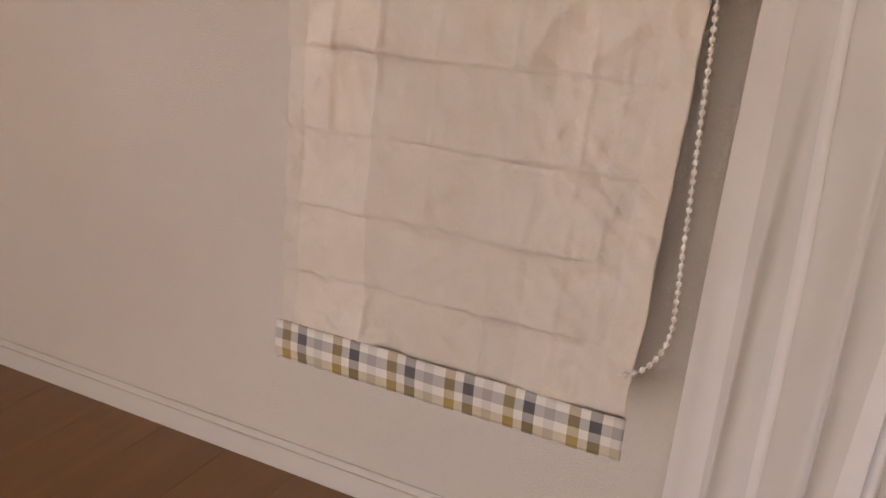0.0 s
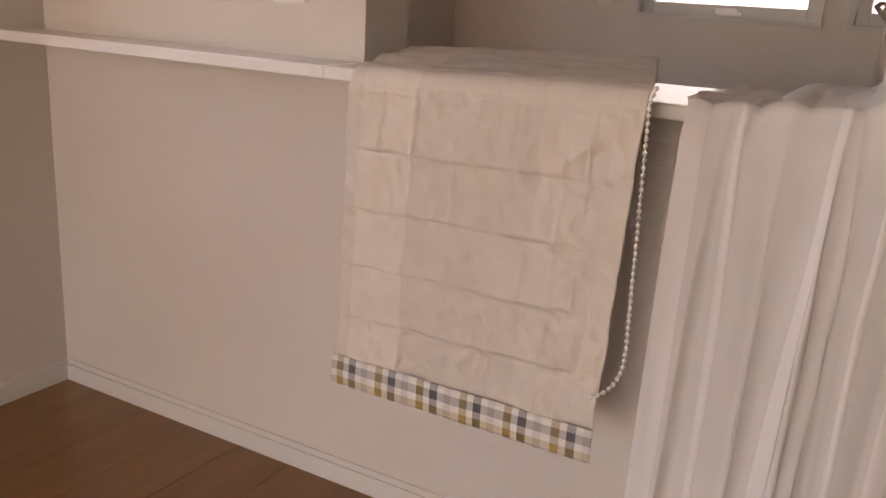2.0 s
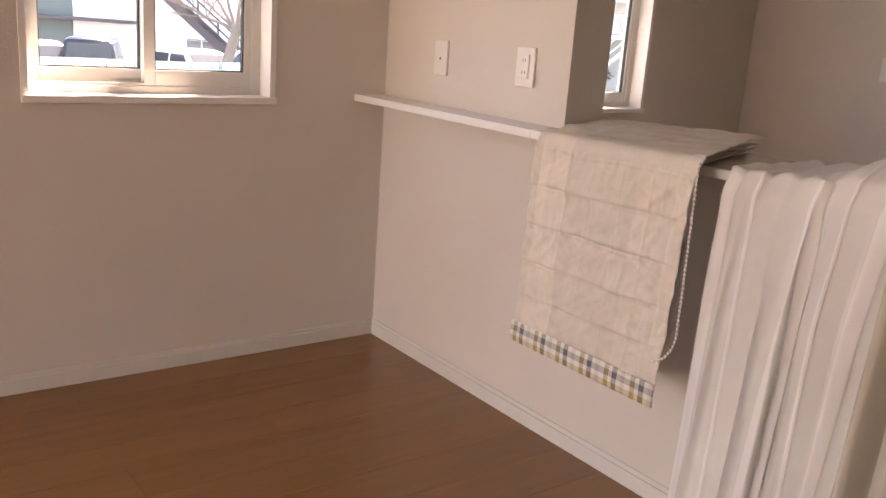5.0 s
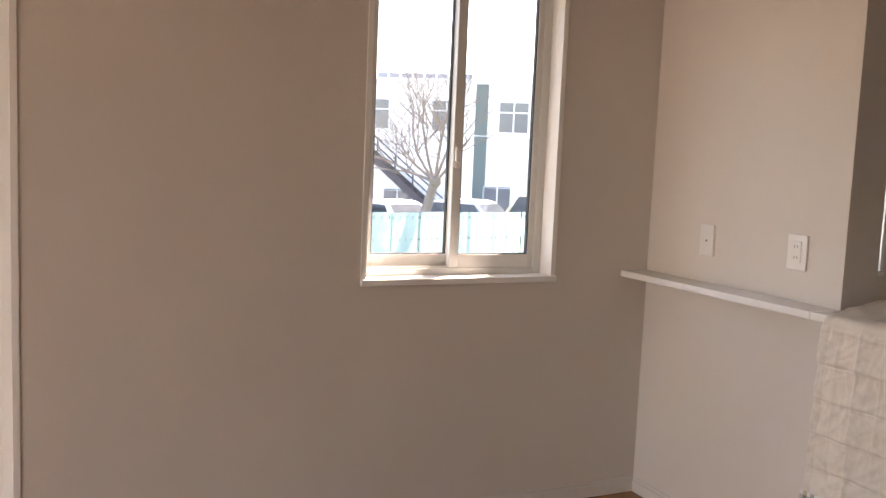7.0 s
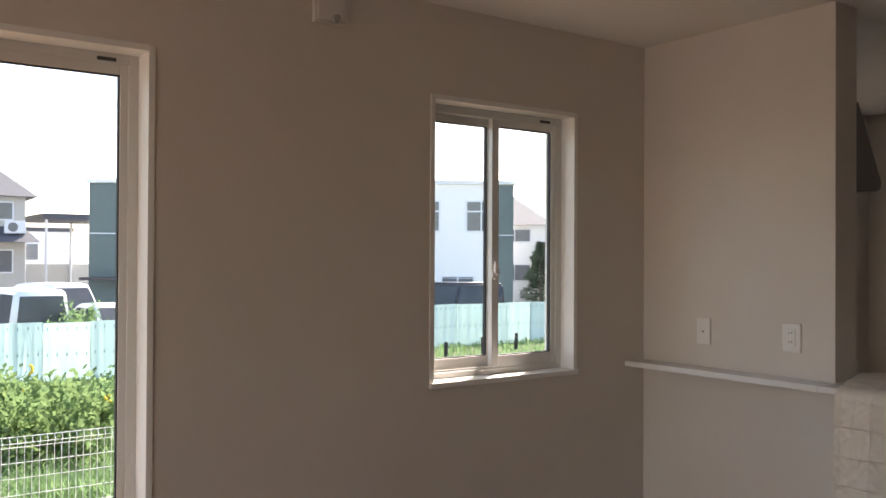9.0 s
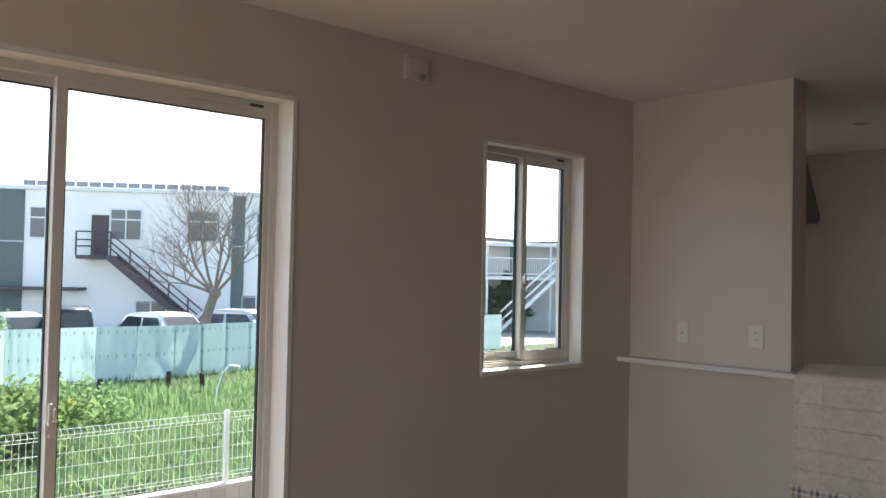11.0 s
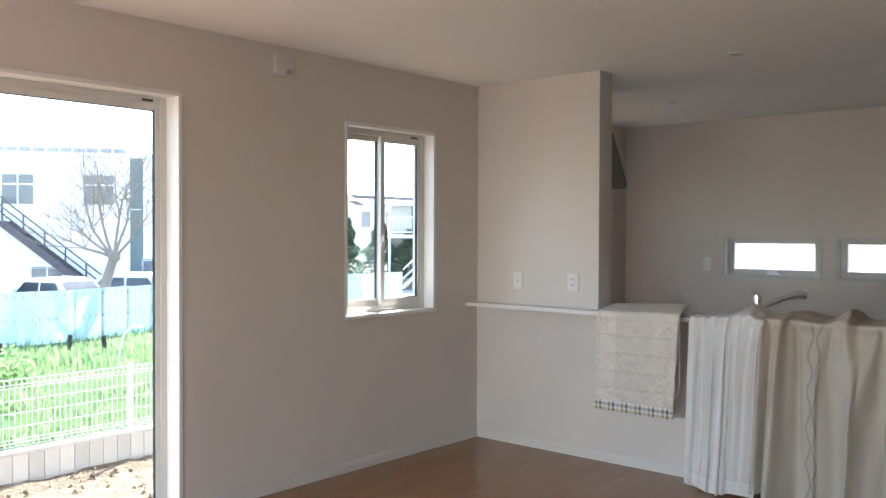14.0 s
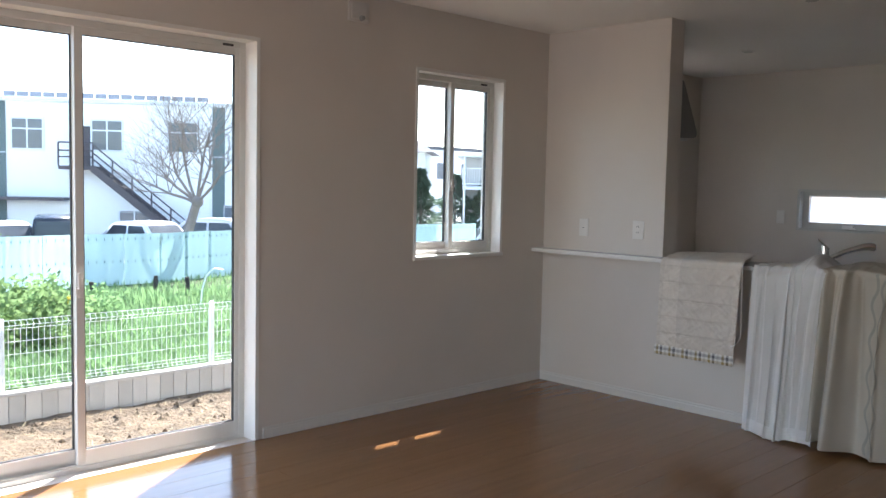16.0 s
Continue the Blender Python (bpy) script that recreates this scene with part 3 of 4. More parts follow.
# places where the voile lies folded double
for ua, ub, ua1, ub1 in ((0.0, 0.09, 0.0, 0.15), (0.21, 0.235, 0.24, 0.262), (0.52, 0.56, 0.44, 0.66), (0.70, 0.715, 0.74, 0.765), (0.86, 0.93, 0.82, 0.87)):
    def fold_at(u, v, ua=ua, ub=ub, ua1=ua1, ub1=ub1):
        vv = 0.17 + 0.825 * v
        lo_u, hi_u = ua + (ua1 - ua) * v ** 0.7, ub + (ub1 - ub) * v ** 0.7
        p = sheer_at(lo_u + (hi_u - lo_u) * u, vv)
        return (p[0], p[1] - 0.0035 - 0.002 * math.sin(math.pi * u), p[2])
    grid_mesh("folded_layer", 10, 70, fold_at, SHEER_DOUBLE, sheer).matrix_parent_inverse = cinv

linen_base = drape(1.995, 2.98, 3.6, 1.21, 0.20, 0.030, 0.045, lambda u: 0.016 + bump(0.17, 0.085, 0.035)(u) + bump(0.43, 0.05, 0.055)(u) + bump(0.765, 0.19, 0.02)(u), 1.965, 3.0, 0.045)
CONES = ((0.030, -0.01, 0.010, 0.014, 0.050), (0.075, -0.02, 0.010, 0.016, -0.045), (0.150, -0.005, 0.016, 0.036, 0.090), (0.225, 0.03, 0.012, 0.024, -0.030), (0.395, 0.03, 0.012, 0.020, -0.016), (0.46, 0.04, 0.018, 0.033, 0.055), (0.62, -0.02, 0.014, 0.033, -0.045), (0.71, 0.0, 0.020, 0.038, 0.06), (0.885, 0.02, 0.016, 0.033, 0.05))


def linen_at(u, v):
    x, y, z = linen_base(u, v)
    q = smooth(0.10, 0.24, v)
    d = max(0.0, (v - 0.24) / 0.76)
    for c, run, w0, w1, h in CONES:
        y -= q * h * (0.75 + 0.35 * d) * math.exp(-((u - c - run * d) / (w0 + w1 * d)) ** 2)
    return (x, min(y, -0.146) if v > 0.262 else y, z)


linen = holder("linen_curtain", "cream linen curtain with wavy embroidered stripes, draped over the counter", "curtain", at=(2.5, -0.2, 0.03))
linv = Matrix.Translation(linen.location).inverted()
lo_ = grid_mesh("fabric", 150, 120, linen_at, LINEN, linen)
lo_.modifiers.new("thick", "SOLIDIFY").thickness = 0.0015
lo_.matrix_parent_inverse = linv
hem_strip(linen_at, linen, linv, 0.955, LINEN, "hem", 150, 0.003)
THREAD = cloth("grey_green_thread", (0.44, 0.42, 0.36), 0.1)
for u0, amp, ph in ((0.305, 0.012, 0.0), (0.347, 0.012, 2.8), (0.735, 0.012, 1.0), (0.778, 0.012, 3.8)):
    def ribbon(u, v, u0=u0, amp=amp, ph=ph):
        vv = 0.27 + 0.72 * v
        x, y, z = linen_at(u0 + amp * math.sin(vv * 44 + ph) + 0.014 * (u - 0.5), vv)
        return (x, y - 0.006, z)
    r_ = grid_mesh("embroidery", 2, 150, ribbon, THREAD, linen, "grey-green wavy stitched stripe")
    r_.matrix_parent_inverse = linv

# ---- kitchen behind the counter ----
wt = box(bmesh.new(), XK, 3.1, PT + 0.002, 0.77, 0.82, 0.85, 0.003)
tagged(part("worktop", wt, STEEL), "brushed steel kitchen worktop behind the counter", "worktop")
kb = holder("kitchen_cabinet", "white base cabinet carrying the steel worktop", "cabinet", at=(1.7, 0.45, 0.0))
part("body", box(bmesh.new(), -1.7, 1.7, -0.295, 0.29, 0.0, 0.819, 0.002), WHITE, kb)
for i in range(5):
    dpart = part("door", box(bmesh.new(), -1.7 + 0.68 * i + 0.003, -1.7 + 0.68 * (i + 1) - 0.003, 0.291, 0.309, 0.09, 0.80, 0.002), WHITE, kb)

tap = holder("kitchen_faucet", "chrome single-lever kitchen faucet with a pull-out spout", "faucet", at=(1.855, 0.225, 0.85))
body = cyl(bmesh.new(), (0, 0, 0), (0, 0, 0.012), 0.030, 0.028, 24)
cyl(body, (0, 0, 0.012), (0, 0, 0.185), 0.0235, 0.0225, 24)
part("body", body, CHROME, tap, smooth=False)
lev = bmesh.new()
cyl(lev, (0, 0, 0.185), (0, -0.004, 0.205), 0.023, 0.019, 24)
lm = Matrix.Translation((0.008, 0.0, 0.196)) @ Vector((-0.55, -0.25, 0.60)).to_track_quat("Y", "Z").to_matrix().to_4x4()
box(lev, -0.017, 0.017, -0.020, 0.066, -0.006, 0.009, 0.005, lm)
part("lever", lev, CHROME, tap)
sp = bmesh.new()
knots = [Vector((0.0, 0.015, 0.120)), Vector((0.06, 0.065, 0.158)), Vector((0.12, 0.115, 0.188)), Vector((0.175, 0.165, 0.204)), Vector((0.205, 0.19, 0.196))]
rings = []
for i in range(25):
    f = i / 24 * (len(knots) - 1)
    k = min(int(f), len(knots) - 2)
    a_, b_ = knots[k], knots[k + 1]
    before, after = knots[max(k - 1, 0)], knots[min(k + 2, len(knots) - 1)]
    f -= k
    ta, tb = (b_ - before) / 2, (after - a_) / 2
    c = a_ * (2 * f ** 3 - 3 * f ** 2 + 1) + ta * (f ** 3 - 2 * f ** 2 + f) + b_ * (3 * f ** 2 - 2 * f ** 3) + tb * (f ** 3 - f ** 2)
    d = (a_ * (6 * f * f - 6 * f) + ta * (3 * f * f - 4 * f + 1) + b_ * (6 * f - 6 * f * f) + tb * (3 * f * f - 2 * f)).normalized()
    e1 = d.cross(Vector((0, 0, 1))).normalized()
    e2 = e1.cross(d)
    rad = 0.0145 + 0.0075 * smooth(10, 19, i) - 0.006 * smooth(22, 24, i)
    rings.append([sp.verts.new(c + (e1 * math.cos(h * math.pi / 8) + e2 * math.sin(h * math.pi / 8)) * rad) for h in range(16)])
for p, q in zip(rings, rings[1:]):
    for h in range(16):
        sp.faces.new((p[h], p[(h + 1) % 16], q[(h + 1) % 16], q[h]))
sp.faces.new(rings[0][::-1])
sp.faces.new(rings[-1])
bmesh.ops.recalc_face_normals(sp, faces=sp.faces)
part("spout", sp, CHROME, tap, smooth=True)

hood = holder("range_hood", "dark grey slanted range hood on the wall end", "range hood", at=(0.55, PT, 1.68))
hp = [(0.002, 0.0), (0.275, 0.012), (0.292, 0.028), (0.292, 0.055), (0.11, 0.37), (0.002, 0.375)]
hb = bmesh.new()
va = [hb.verts.new((-0.35, y, z)) for y, z in hp]
vb = [hb.verts.new((0.352, y, z)) for y, z in hp]
hb.faces.new(va)
hb.faces.new(vb[::-1])
for i in range(len(hp)):
    j = (i + 1) % len(hp)
    hb.faces.new((va[i], vb[i], vb[j], va[j]))
bmesh.ops.recalc_face_normals(hb, faces=hb.faces)
bmesh.ops.bevel(hb, geom=list(hb.edges), offset=0.006, segments=2, affect="EDGES")
part("canopy", hb, HOODM, hood)
part("chimney", box(bmesh.new(), -0.25, 0.12, 0.002, 0.10, 0.37, 0.718, 0.003), HOODM, hood)
part("filter", box(bmesh.new(), -0.30, 0.30, 0.02, 0.26, -0.006, 0.004, 0.001), STEEL, hood)


# ---- outside ----
SOIL = material("bare_soil", (0.19, 0.13, 0.078), 0.95, 0, 0.42, 6.0, 24.0, 1.0, 0.05)
TURF = material("turf", (0.105, 0.13, 0.055), 0.95, 0, 0.35, 1.5, 40.0, 0.9, 0.04)
GRAVEL = material("gravel_lot", (0.34, 0.33, 0.31), 0.95, 0, 0.15, 0.8, 25.0, 0.7, 0.03)
BLOCK = material("cream_block", (0.60, 0.54, 0.47), 0.85, 0, 0.10, 5.0, 80.0, 0.5, 0.003, 0.9)
JOINT = material("mortar", (0.30, 0.28, 0.26), 0.9)
CAPM = material("block_cap", (0.62, 0.58, 0.53), 0.85, 0, 0.08, 6.0, 90.0, 0.4, 0.002)
WIREM = material("white_wire", (0.85, 0.86, 0.85), 0.4, 0, 0.02, 6, 60, 0.0)
TIN = material("pale_blue_tin", (0.56, 0.68, 0.67), 0.7, 0, 0.05, 2.0, 30.0, 0.1, 0.003, 0.05)
STAKE = material("dark_stake", (0.045, 0.035, 0.03), 0.9, 0, 0.2)
FACADE = material("white_render", (0.90, 0.885, 0.86), 0.8, 0, 0.04, 0.6, 12.0, 0.1)
DARKPANEL = material("dark_green_panel", (0.12, 0.16, 0.155), 0.6, 0, 0.1, 1.0, 15.0)
FRAMEM = material("grey_white_frame", (0.75, 0.76, 0.78), 0.5)
DARKGLASS = material("dark_glass", (0.13, 0.145, 0.165), 0.08, 0, 0.15, 2.0, 8.0, 0.0)
STAIRM = material("brown_steel", (0.085, 0.07, 0.075), 0.6, 0, 0.1)
BARK = material("pale_bark", (0.26, 0.21, 0.185), 0.9, 0, 0.2, 8, 60, 0.5)
NEEDLE = cloth("conifer_green", (0.14, 0.20, 0.135), 0.35, 0.3, 3.0, 30.0, bump=0.0)
ROOFM = material("slate_roof", (0.10, 0.10, 0.115), 0.8, 0, 0.15, 3, 25, 0.3)
BEIGE = material("beige_siding", (0.50, 0.47, 0.43), 0.8, 0, 0.06, 1, 20, 0.2)
CONC = material("pale_concrete", (0.55, 0.55, 0.54), 0.85, 0, 0.1, 1, 15, 0.2)
LEAF = cloth("weed_leaf", (0.22, 0.34, 0.15), 0.5, 0.3, 1.2, 14.0, bump=0.0)
LEAFD = cloth("bush_leaf", (0.20, 0.29, 0.12), 0.5, 0.3, 1.5, 14.0, bump=0.0)
YELLOW = material("yellow_flower", (0.75, 0.55, 0.04), 0.7)


def lerp_list(v, table):
    for (a, p), (b, q) in zip(table, table[1:]):
        if v <= b:
            return p + (q - p) * (v - a) / (b - a)
    return table[-1][1]


def ground_z(x, y):
    d = -x
    base = lerp_list(max(d, 0.0), [(0, -0.72), (3.95, -0.80), (4.16, -0.80), (4.2, -0.62), (9, -0.95), (16, -1.30), (22, -1.42), (2000, -1.42)])
    rough = 0.025 if d < 4 else (0.05 if d < 17 else 0.0)
    return base + rough * nz(x * 1.3, y * 1.3, 0.5) + ((rough * 0.8 * nz(x * 5, y * 5, 2.5) + (0.05 * abs(nz(x * 9, y * 9, 4.5)) if d < 4 else 0.0)) if d < 17 else 0.0)


gx = [-0.16 - 0.08 * i for i in range(48)] + [-4.08, -4.19, -4.3] + [-4.5 - 0.35 * i for i in range(40)] + [-20, -26, -40, -70, -120, -250, -500, -900]
gy = [-900, -300, -80, -30, -14] + [-9 + 0.09 * i for i in range(110)] + [1.2 + 0.4 * i for i in range(50)] + [24, 34, 60, 120, 300, 900]
gx = [900, 300, 60, 10] + gx
gv = [(x, y, ground_z(x, y)) for y in gy for x in gx]
W = len(gx)
gf = [(j * W + i, j * W + i + 1, (j + 1) * W + i + 1, (j + 1) * W + i) for j in range(len(gy) - 1) for i in range(W - 1)]
gm = bpy.data.meshes.new("ground")
gm.from_pydata(gv, [], gf)
for m in (SOIL, TURF, GRAVEL):
    gm.materials.append(m)
for p in gm.polygons:
    p.material_index = 0 if p.center.x > -4.15 else (1 if p.center.x > -17.6 - max(0.0, min(p.center.y, 40.0) - 5.5) * 0.2 else 2)
    p.use_smooth = True
tagged(new("ground", gm), "bare soil yard, turf strip and gravel lot outside", "ground", kind="structure")

# loose clods and straw on the bare soil
rng_c = random.Random(5)
cv, cf = [], []
for k in range(1500):
    x, y = rng_c.uniform(-3.9, -0.4), rng_c.uniform(-6.0, 0.8)
    z, a, n = ground_z(x, y), rng_c.uniform(0, 6.283), len(cv)
    if k % 3:
        q = rng_c.uniform(0.012, 0.045)
        cv += [(x + q * math.cos(a + i * 1.257) * rng_c.uniform(0.7, 1.3), y + q * math.sin(a + i * 1.257) * rng_c.uniform(0.7, 1.3), z - 0.01) for i in range(5)] + [(x, y, z + q * rng_c.uniform(0.5, 0.9))]
        cf += [(n + i, n + (i + 1) % 5, n + 5) for i in range(5)]
    else:
        q, w = rng_c.uniform(0.05, 0.13), 0.004
        dx, dy = math.cos(a), math.sin(a)
        cv += [(x - dx * q - dy * w, y - dy * q + dx * w, z + 0.012), (x - dx * q + dy * w, y - dy * q - dx * w, z + 0.012), (x + dx * q, y + dy * q, z + rng_c.uniform(0.01, 0.04))]
        cf += [(n, n + 1, n + 2)]
cme = bpy.data.meshes.new("soil_clods")
cme.from_pydata(cv, [], cf)
cme.materials.append(SOIL)
cme.materials.append(material("straw", (0.42, 0.33, 0.19), 0.9, 0, 0.2))
for p in cme.polygons:
    p.material_index = 1 if p.area > 0.0 and max((cme.vertices[i].co - p.center).length for i in p.vertices) > 0.05 else 0
tagged(new("soil_clods", cme), "loose soil clods and dry straw on the yard", "soil", kind="stuff")

# block kerb wall with its mesh fence
FX = -4.0
kerb = holder("block_wall", "low cream block wall with a pale cap", "wall", at=(FX, 0, -1.0))
core = part("core", box(bmesh.new(), -0.105, -0.012, -9.2, 5.6, -0.15, 0.455), JOINT, kerb)
part("cap", box(bmesh.new(), -0.115, 0.006, -9.2, 5.6, 0.4555, 0.485, 0.006), CAPM, kerb)
bl = mesh_of("block", box(bmesh.new(), -0.03, 0.0, -0.0675, 0.0675, -0.119, 0.119, 0.006), BLOCK)
for r in range(2):
    for i in range(106):
        b = new("block", bl)
        b.parent = kerb
        b.location = (random.uniform(-0.001, 0.001), -9.12 + 0.1385 * i, 0.335 - 0.2425 * r)

fence = holder("mesh_fence", "white welded wire mesh fence on the block wall", "fence", at=(FX - 0.05, 0, -0.515))


def wires(y0, y1):
    bm = bmesh.new()

    def bar(a, b, r=0.0026):
        d = (b - a).normalized()
        s = d.orthogonal().normalized() * r
        t = d.cross(s).normalized() * r
        q = [bm.verts.new(p + k) for p in (a, b) for k in (s, t, -s, -t)]
        for i in range(4):
            bm.faces.new((q[i], q[(i + 1) % 4], q[4 + (i + 1) % 4], q[4 + i]))
    n = int(round((y1 - y0) / 0.05))
    for i in range(n + 1):
        y = y0 + (y1 - y0) * i / n
        prof = [(0.03, 0.045), (0.0, 0.07), (0.0, 0.55), (0.038, 0.585), (0.0, 0.625)]
        for (xa, za), (xb, zb) in zip(prof, prof[1:]):
            bar(Vector((xa, y, za)), Vector((xb, y, zb)))
    for x, z in ((0.03, 0.045), (0.004, 0.07), (0.004, 0.10), (0.004, 0.21), (0.004, 0.33), (0.004, 0.44), (0.004, 0.55), (0.04, 0.585), (0.004, 0.625)):
        bar(Vector((x, y0, z)), Vector((x, y1, z)), 0.003)
    return mesh_of("mesh_panel", bm, WIREM)


pm_ = wires(0.0, 2.0)
for k in range(-4, 3):
    y = -0.30 + 2.0 * k
    part("post", cyl(box(bmesh.new(), -0.02, 0.02, y - 0.02, y + 0.02, -0.02, 0.63, 0.004), (0, y, 0.63), (0, y, 0.64), 0.022, n=12), WIREM, fence)
    if k < 2:
        w = new("mesh_panel", pm_)
        w.parent = fence
        w.location = (0.025, y, 0.0)


def blades(name, count, area, height, width, mat, label, category, seed, clump=0.0, lean=0.35, top=None):
    """Grass: many thin tapered blades in one mesh."""
    rng = np.random.default_rng(seed)
    xs, ys = rng.uniform(area[0], area[1], count), rng.uniform(area[2], area[3], count)
    verts, faces = [], []
    for x, y in zip(xs, ys):
        g = nz(x * 0.8, y * 0.8, seed)
        if clump and nz(x * 1.4, y * 1.4, seed + 9) < clump - 0.5:
            continue
        h = height * (0.55 + 0.6 * rng.random()) * (1 + 0.8 * g)
        a = rng.uniform(0, 6.283)
        dx, dy = math.cos(a), math.sin(a)
        w = width * rng.uniform(0.6, 1.4)
        z = ground_z(x, y) - 0.02
        k = lean * h * rng.uniform(0.3, 1.3)
        n = len(verts)
        lx, ly = -dy * k, dx * k
        verts += [(x - dx * w, y - dy * w, z), (x + dx * w, y + dy * w, z), (x + dx * w * 0.8 + lx * 0.4, y + dy * w * 0.8 + ly * 0.4, z + h * 0.6), (x - dx * w * 0.8 + lx * 0.4, y - dy * w * 0.8 + ly * 0.4, z + h * 0.6), (x + lx, y + ly, z + h)]
        faces += [(n, n + 1, n + 2, n + 3), (n + 3, n + 2, n + 4)]
    me = bpy.data.meshes.new(name)
    me.from_pydata(verts, [], faces)
    me.materials.append(mat)
    return tagged(new(name, me), label, category, kind="stuff")


blades("tall_grass", 34000, (-8.0, -4.25, -5.0, 5.0), 0.25, 0.011, LEAF, "lush bright green weeds behind the fence", "grass", 3, 0.0, 1.0)
blades("field_grass", 30000, (-14.6, -7.5, -5.0, 15.0), 0.22, 0.016, LEAF, "rough green field grass in front of the tin fence", "grass", 5, 0.25)
blades("field_grass", 16000, (-24.0, -14.2, -4.0, 20.0), 0.17, 0.016, LEAF, "short grass along the tin fence", "grass", 8, 0.15)


def bush(name, centre, rx, ry, h, count, mat, label, seed, leaf=0.05, flowers=0):
    """A leafy weed bush: stems and many small leaves, uneven in outline."""
    rng = np.random.default_rng(seed)
    b = holder(name, label, "bush", at=centre)
    st = bmesh.new()
    tips = []
    for i in range(26):
        a, r = rng.uniform(0, 6.283), math.sqrt(rng.random())
        t = Vector((rx * r * math.cos(a), ry * r * math.sin(a), h * rng.uniform(0.55, 1.05) * (1 - 0.45 * r * r)))
        tips.append(t)
        cyl(st, (t.x * 0.25, t.y * 0.25, 0), t, 0.008, 0.003, 5)
    part("stems", st, mat, b)
    verts, faces = [], []
    for i in range(count):
        t = tips[rng.integers(len(tips))]
        q = rng.uniform(0.25, 1.0)
        p = Vector((t.x * (0.25 + 0.75 * q), t.y * (0.25 + 0.75 * q), t.z * q)) + Vector(rng.normal(0, 0.07, 3))
        d = Vector(rng.normal(0, 1, 3)).normalized()
        s = d.orthogonal().normalized() * leaf * 0.35
        L = leaf * rng.uniform(0.7, 1.5)
        n = len(verts)
        verts += [p, p + d * L * 0.5 + s, p + d * L, p + d * L * 0.5 - s]
        faces += [(n, n + 1, n + 2, n + 3)]
    me = bpy.data.meshes.new("leaves")
    me.from_pydata([tuple(v) for v in verts], [], faces)
    me.materials.append(mat)
    o = new("leaves", me)
    o.parent = b
    if flowers:
        fb = bmesh.new()
        for i in range(flowers):
            t = tips[rng.integers(len(tips))]
            for k in range(7):
                bmesh.ops.create_icosphere(fb, subdivisions=1, radius=0.018, matrix=Matrix.Translation(t + Vector((rng.normal(0, 0.02), rng.normal(0, 0.02), 0.04 + 0.03 * k * 0.5))))
        tagged(part("flowers", fb, YELLOW, b, "small yellow flower heads"), kind="stuff")


bush("weed_bush", (-7.2, -1.25, ground_z(-7.2, -1.25)), 1.1, 1.0, 1.05, 5200, LEAFD, "tall leafy weed bush with yellow flowers", 4, 0.075, 3)
bush("weed_bush", (-9.0, -2.9, ground_z(-9.0, -2.9)), 1.2, 1.2, 1.15, 4200, LEAFD, "tall leafy weed bush in the field", 6, 0.075, 2)
bush("weed_bush", (-9.6, 0.35, ground_z(-9.6, 0.35)), 0.9, 0.9, 0.85, 3200, LEAF, "bright green leafy weed bush", 9, 0.07)
bush("shrub", (-20.3, 2.2, -1.42), 0.8, 0.8, 1.75, 3000, LEAF, "rounded yellow-green shrub by the parked cars", 12, 0.08)

for x, y, h in ((-13.7, 2.38, 0.42), (-14.0, 3.92, 0.45), (-13.6, 4.5, 0.42), (-15.2, 8.9, 0.5), (-15.9, 10.4, 0.45), (-16.2, 11.9, 0.5), (-14.6, 7.2, 0.45), (-16.8, 13.6, 0.48)):
    sx, sy = random.uniform(-0.04, 0.04), random.uniform(-0.04, 0.04)
    z = ground_z(x, y)
    tagged(part("wooden_stake", cyl(bmesh.new(), (x, y, z - 0.05), (x + sx, y + sy, z + h), 0.055, 0.048, 10), STAKE), "dark weathered wooden stake in the grass", "stake", "stakes in the field")

for x, y, s in ((-10.5, 3.1, 1), (-10.2, 5.2, -1)):
    st_ = bmesh.new()
    q = [Vector((x, y + s * 0.45 * k * k, ground_z(x, y) + 0.75 * math.sin(k * 1.9))) for k in (0.0, 0.25, 0.5, 0.75, 1.0)]
    for a, b in zip(q, q[1:]):
        cyl(st_, a, b, 0.014, 0.016, 6)
    tagged(part("dry_stalk", st_, WIREM), "pale dry bent plant stalk in the grass", "plant", "dry stalks")

# tin fence, sheet by sheet
tin = holder("tin_fence", "pale turquoise sheet metal fence, slightly uneven", "fence", at=(-16, 4, -1.4))
tinv = Matrix.Translation(tin.location).inverted()


def tin_sheet():
    bm = bmesh.new()
    n, wdt, hgt = 12, 0.97, 1.37
    rows = [[], []]
    for i in range(n + 1):
        x = -wdt / 2 + wdt * i / n
        d = 0.001 * (1 if i % 4 in (1, 2) else -1)
        rows[0].append(bm.verts.new((x, d, 0)))
        rows[1].append(bm.verts.new((x, d, hgt)))
    for i in range(n):
        bm.faces.new((rows[0][i], rows[0][i + 1], rows[1][i + 1], rows[1][i]))
    bmesh.ops.solidify(bm, geom=list(bm.faces), thickness=0.003)
    return mesh_of("sheet", bm, TIN)


def rivets():
    bm = bmesh.new()
    for z in (1.24, 0.68):
        for i in range(5):
            box(bm, -0.40 + 0.2 * i - 0.010, -0.40 + 0.2 * i + 0.010, -0.012, -0.002, z - 0.035, z + 0.035)
    return mesh_of("fixing_row", bm, material("fixing_dark", (0.16, 0.24, 0.26), 0.7))


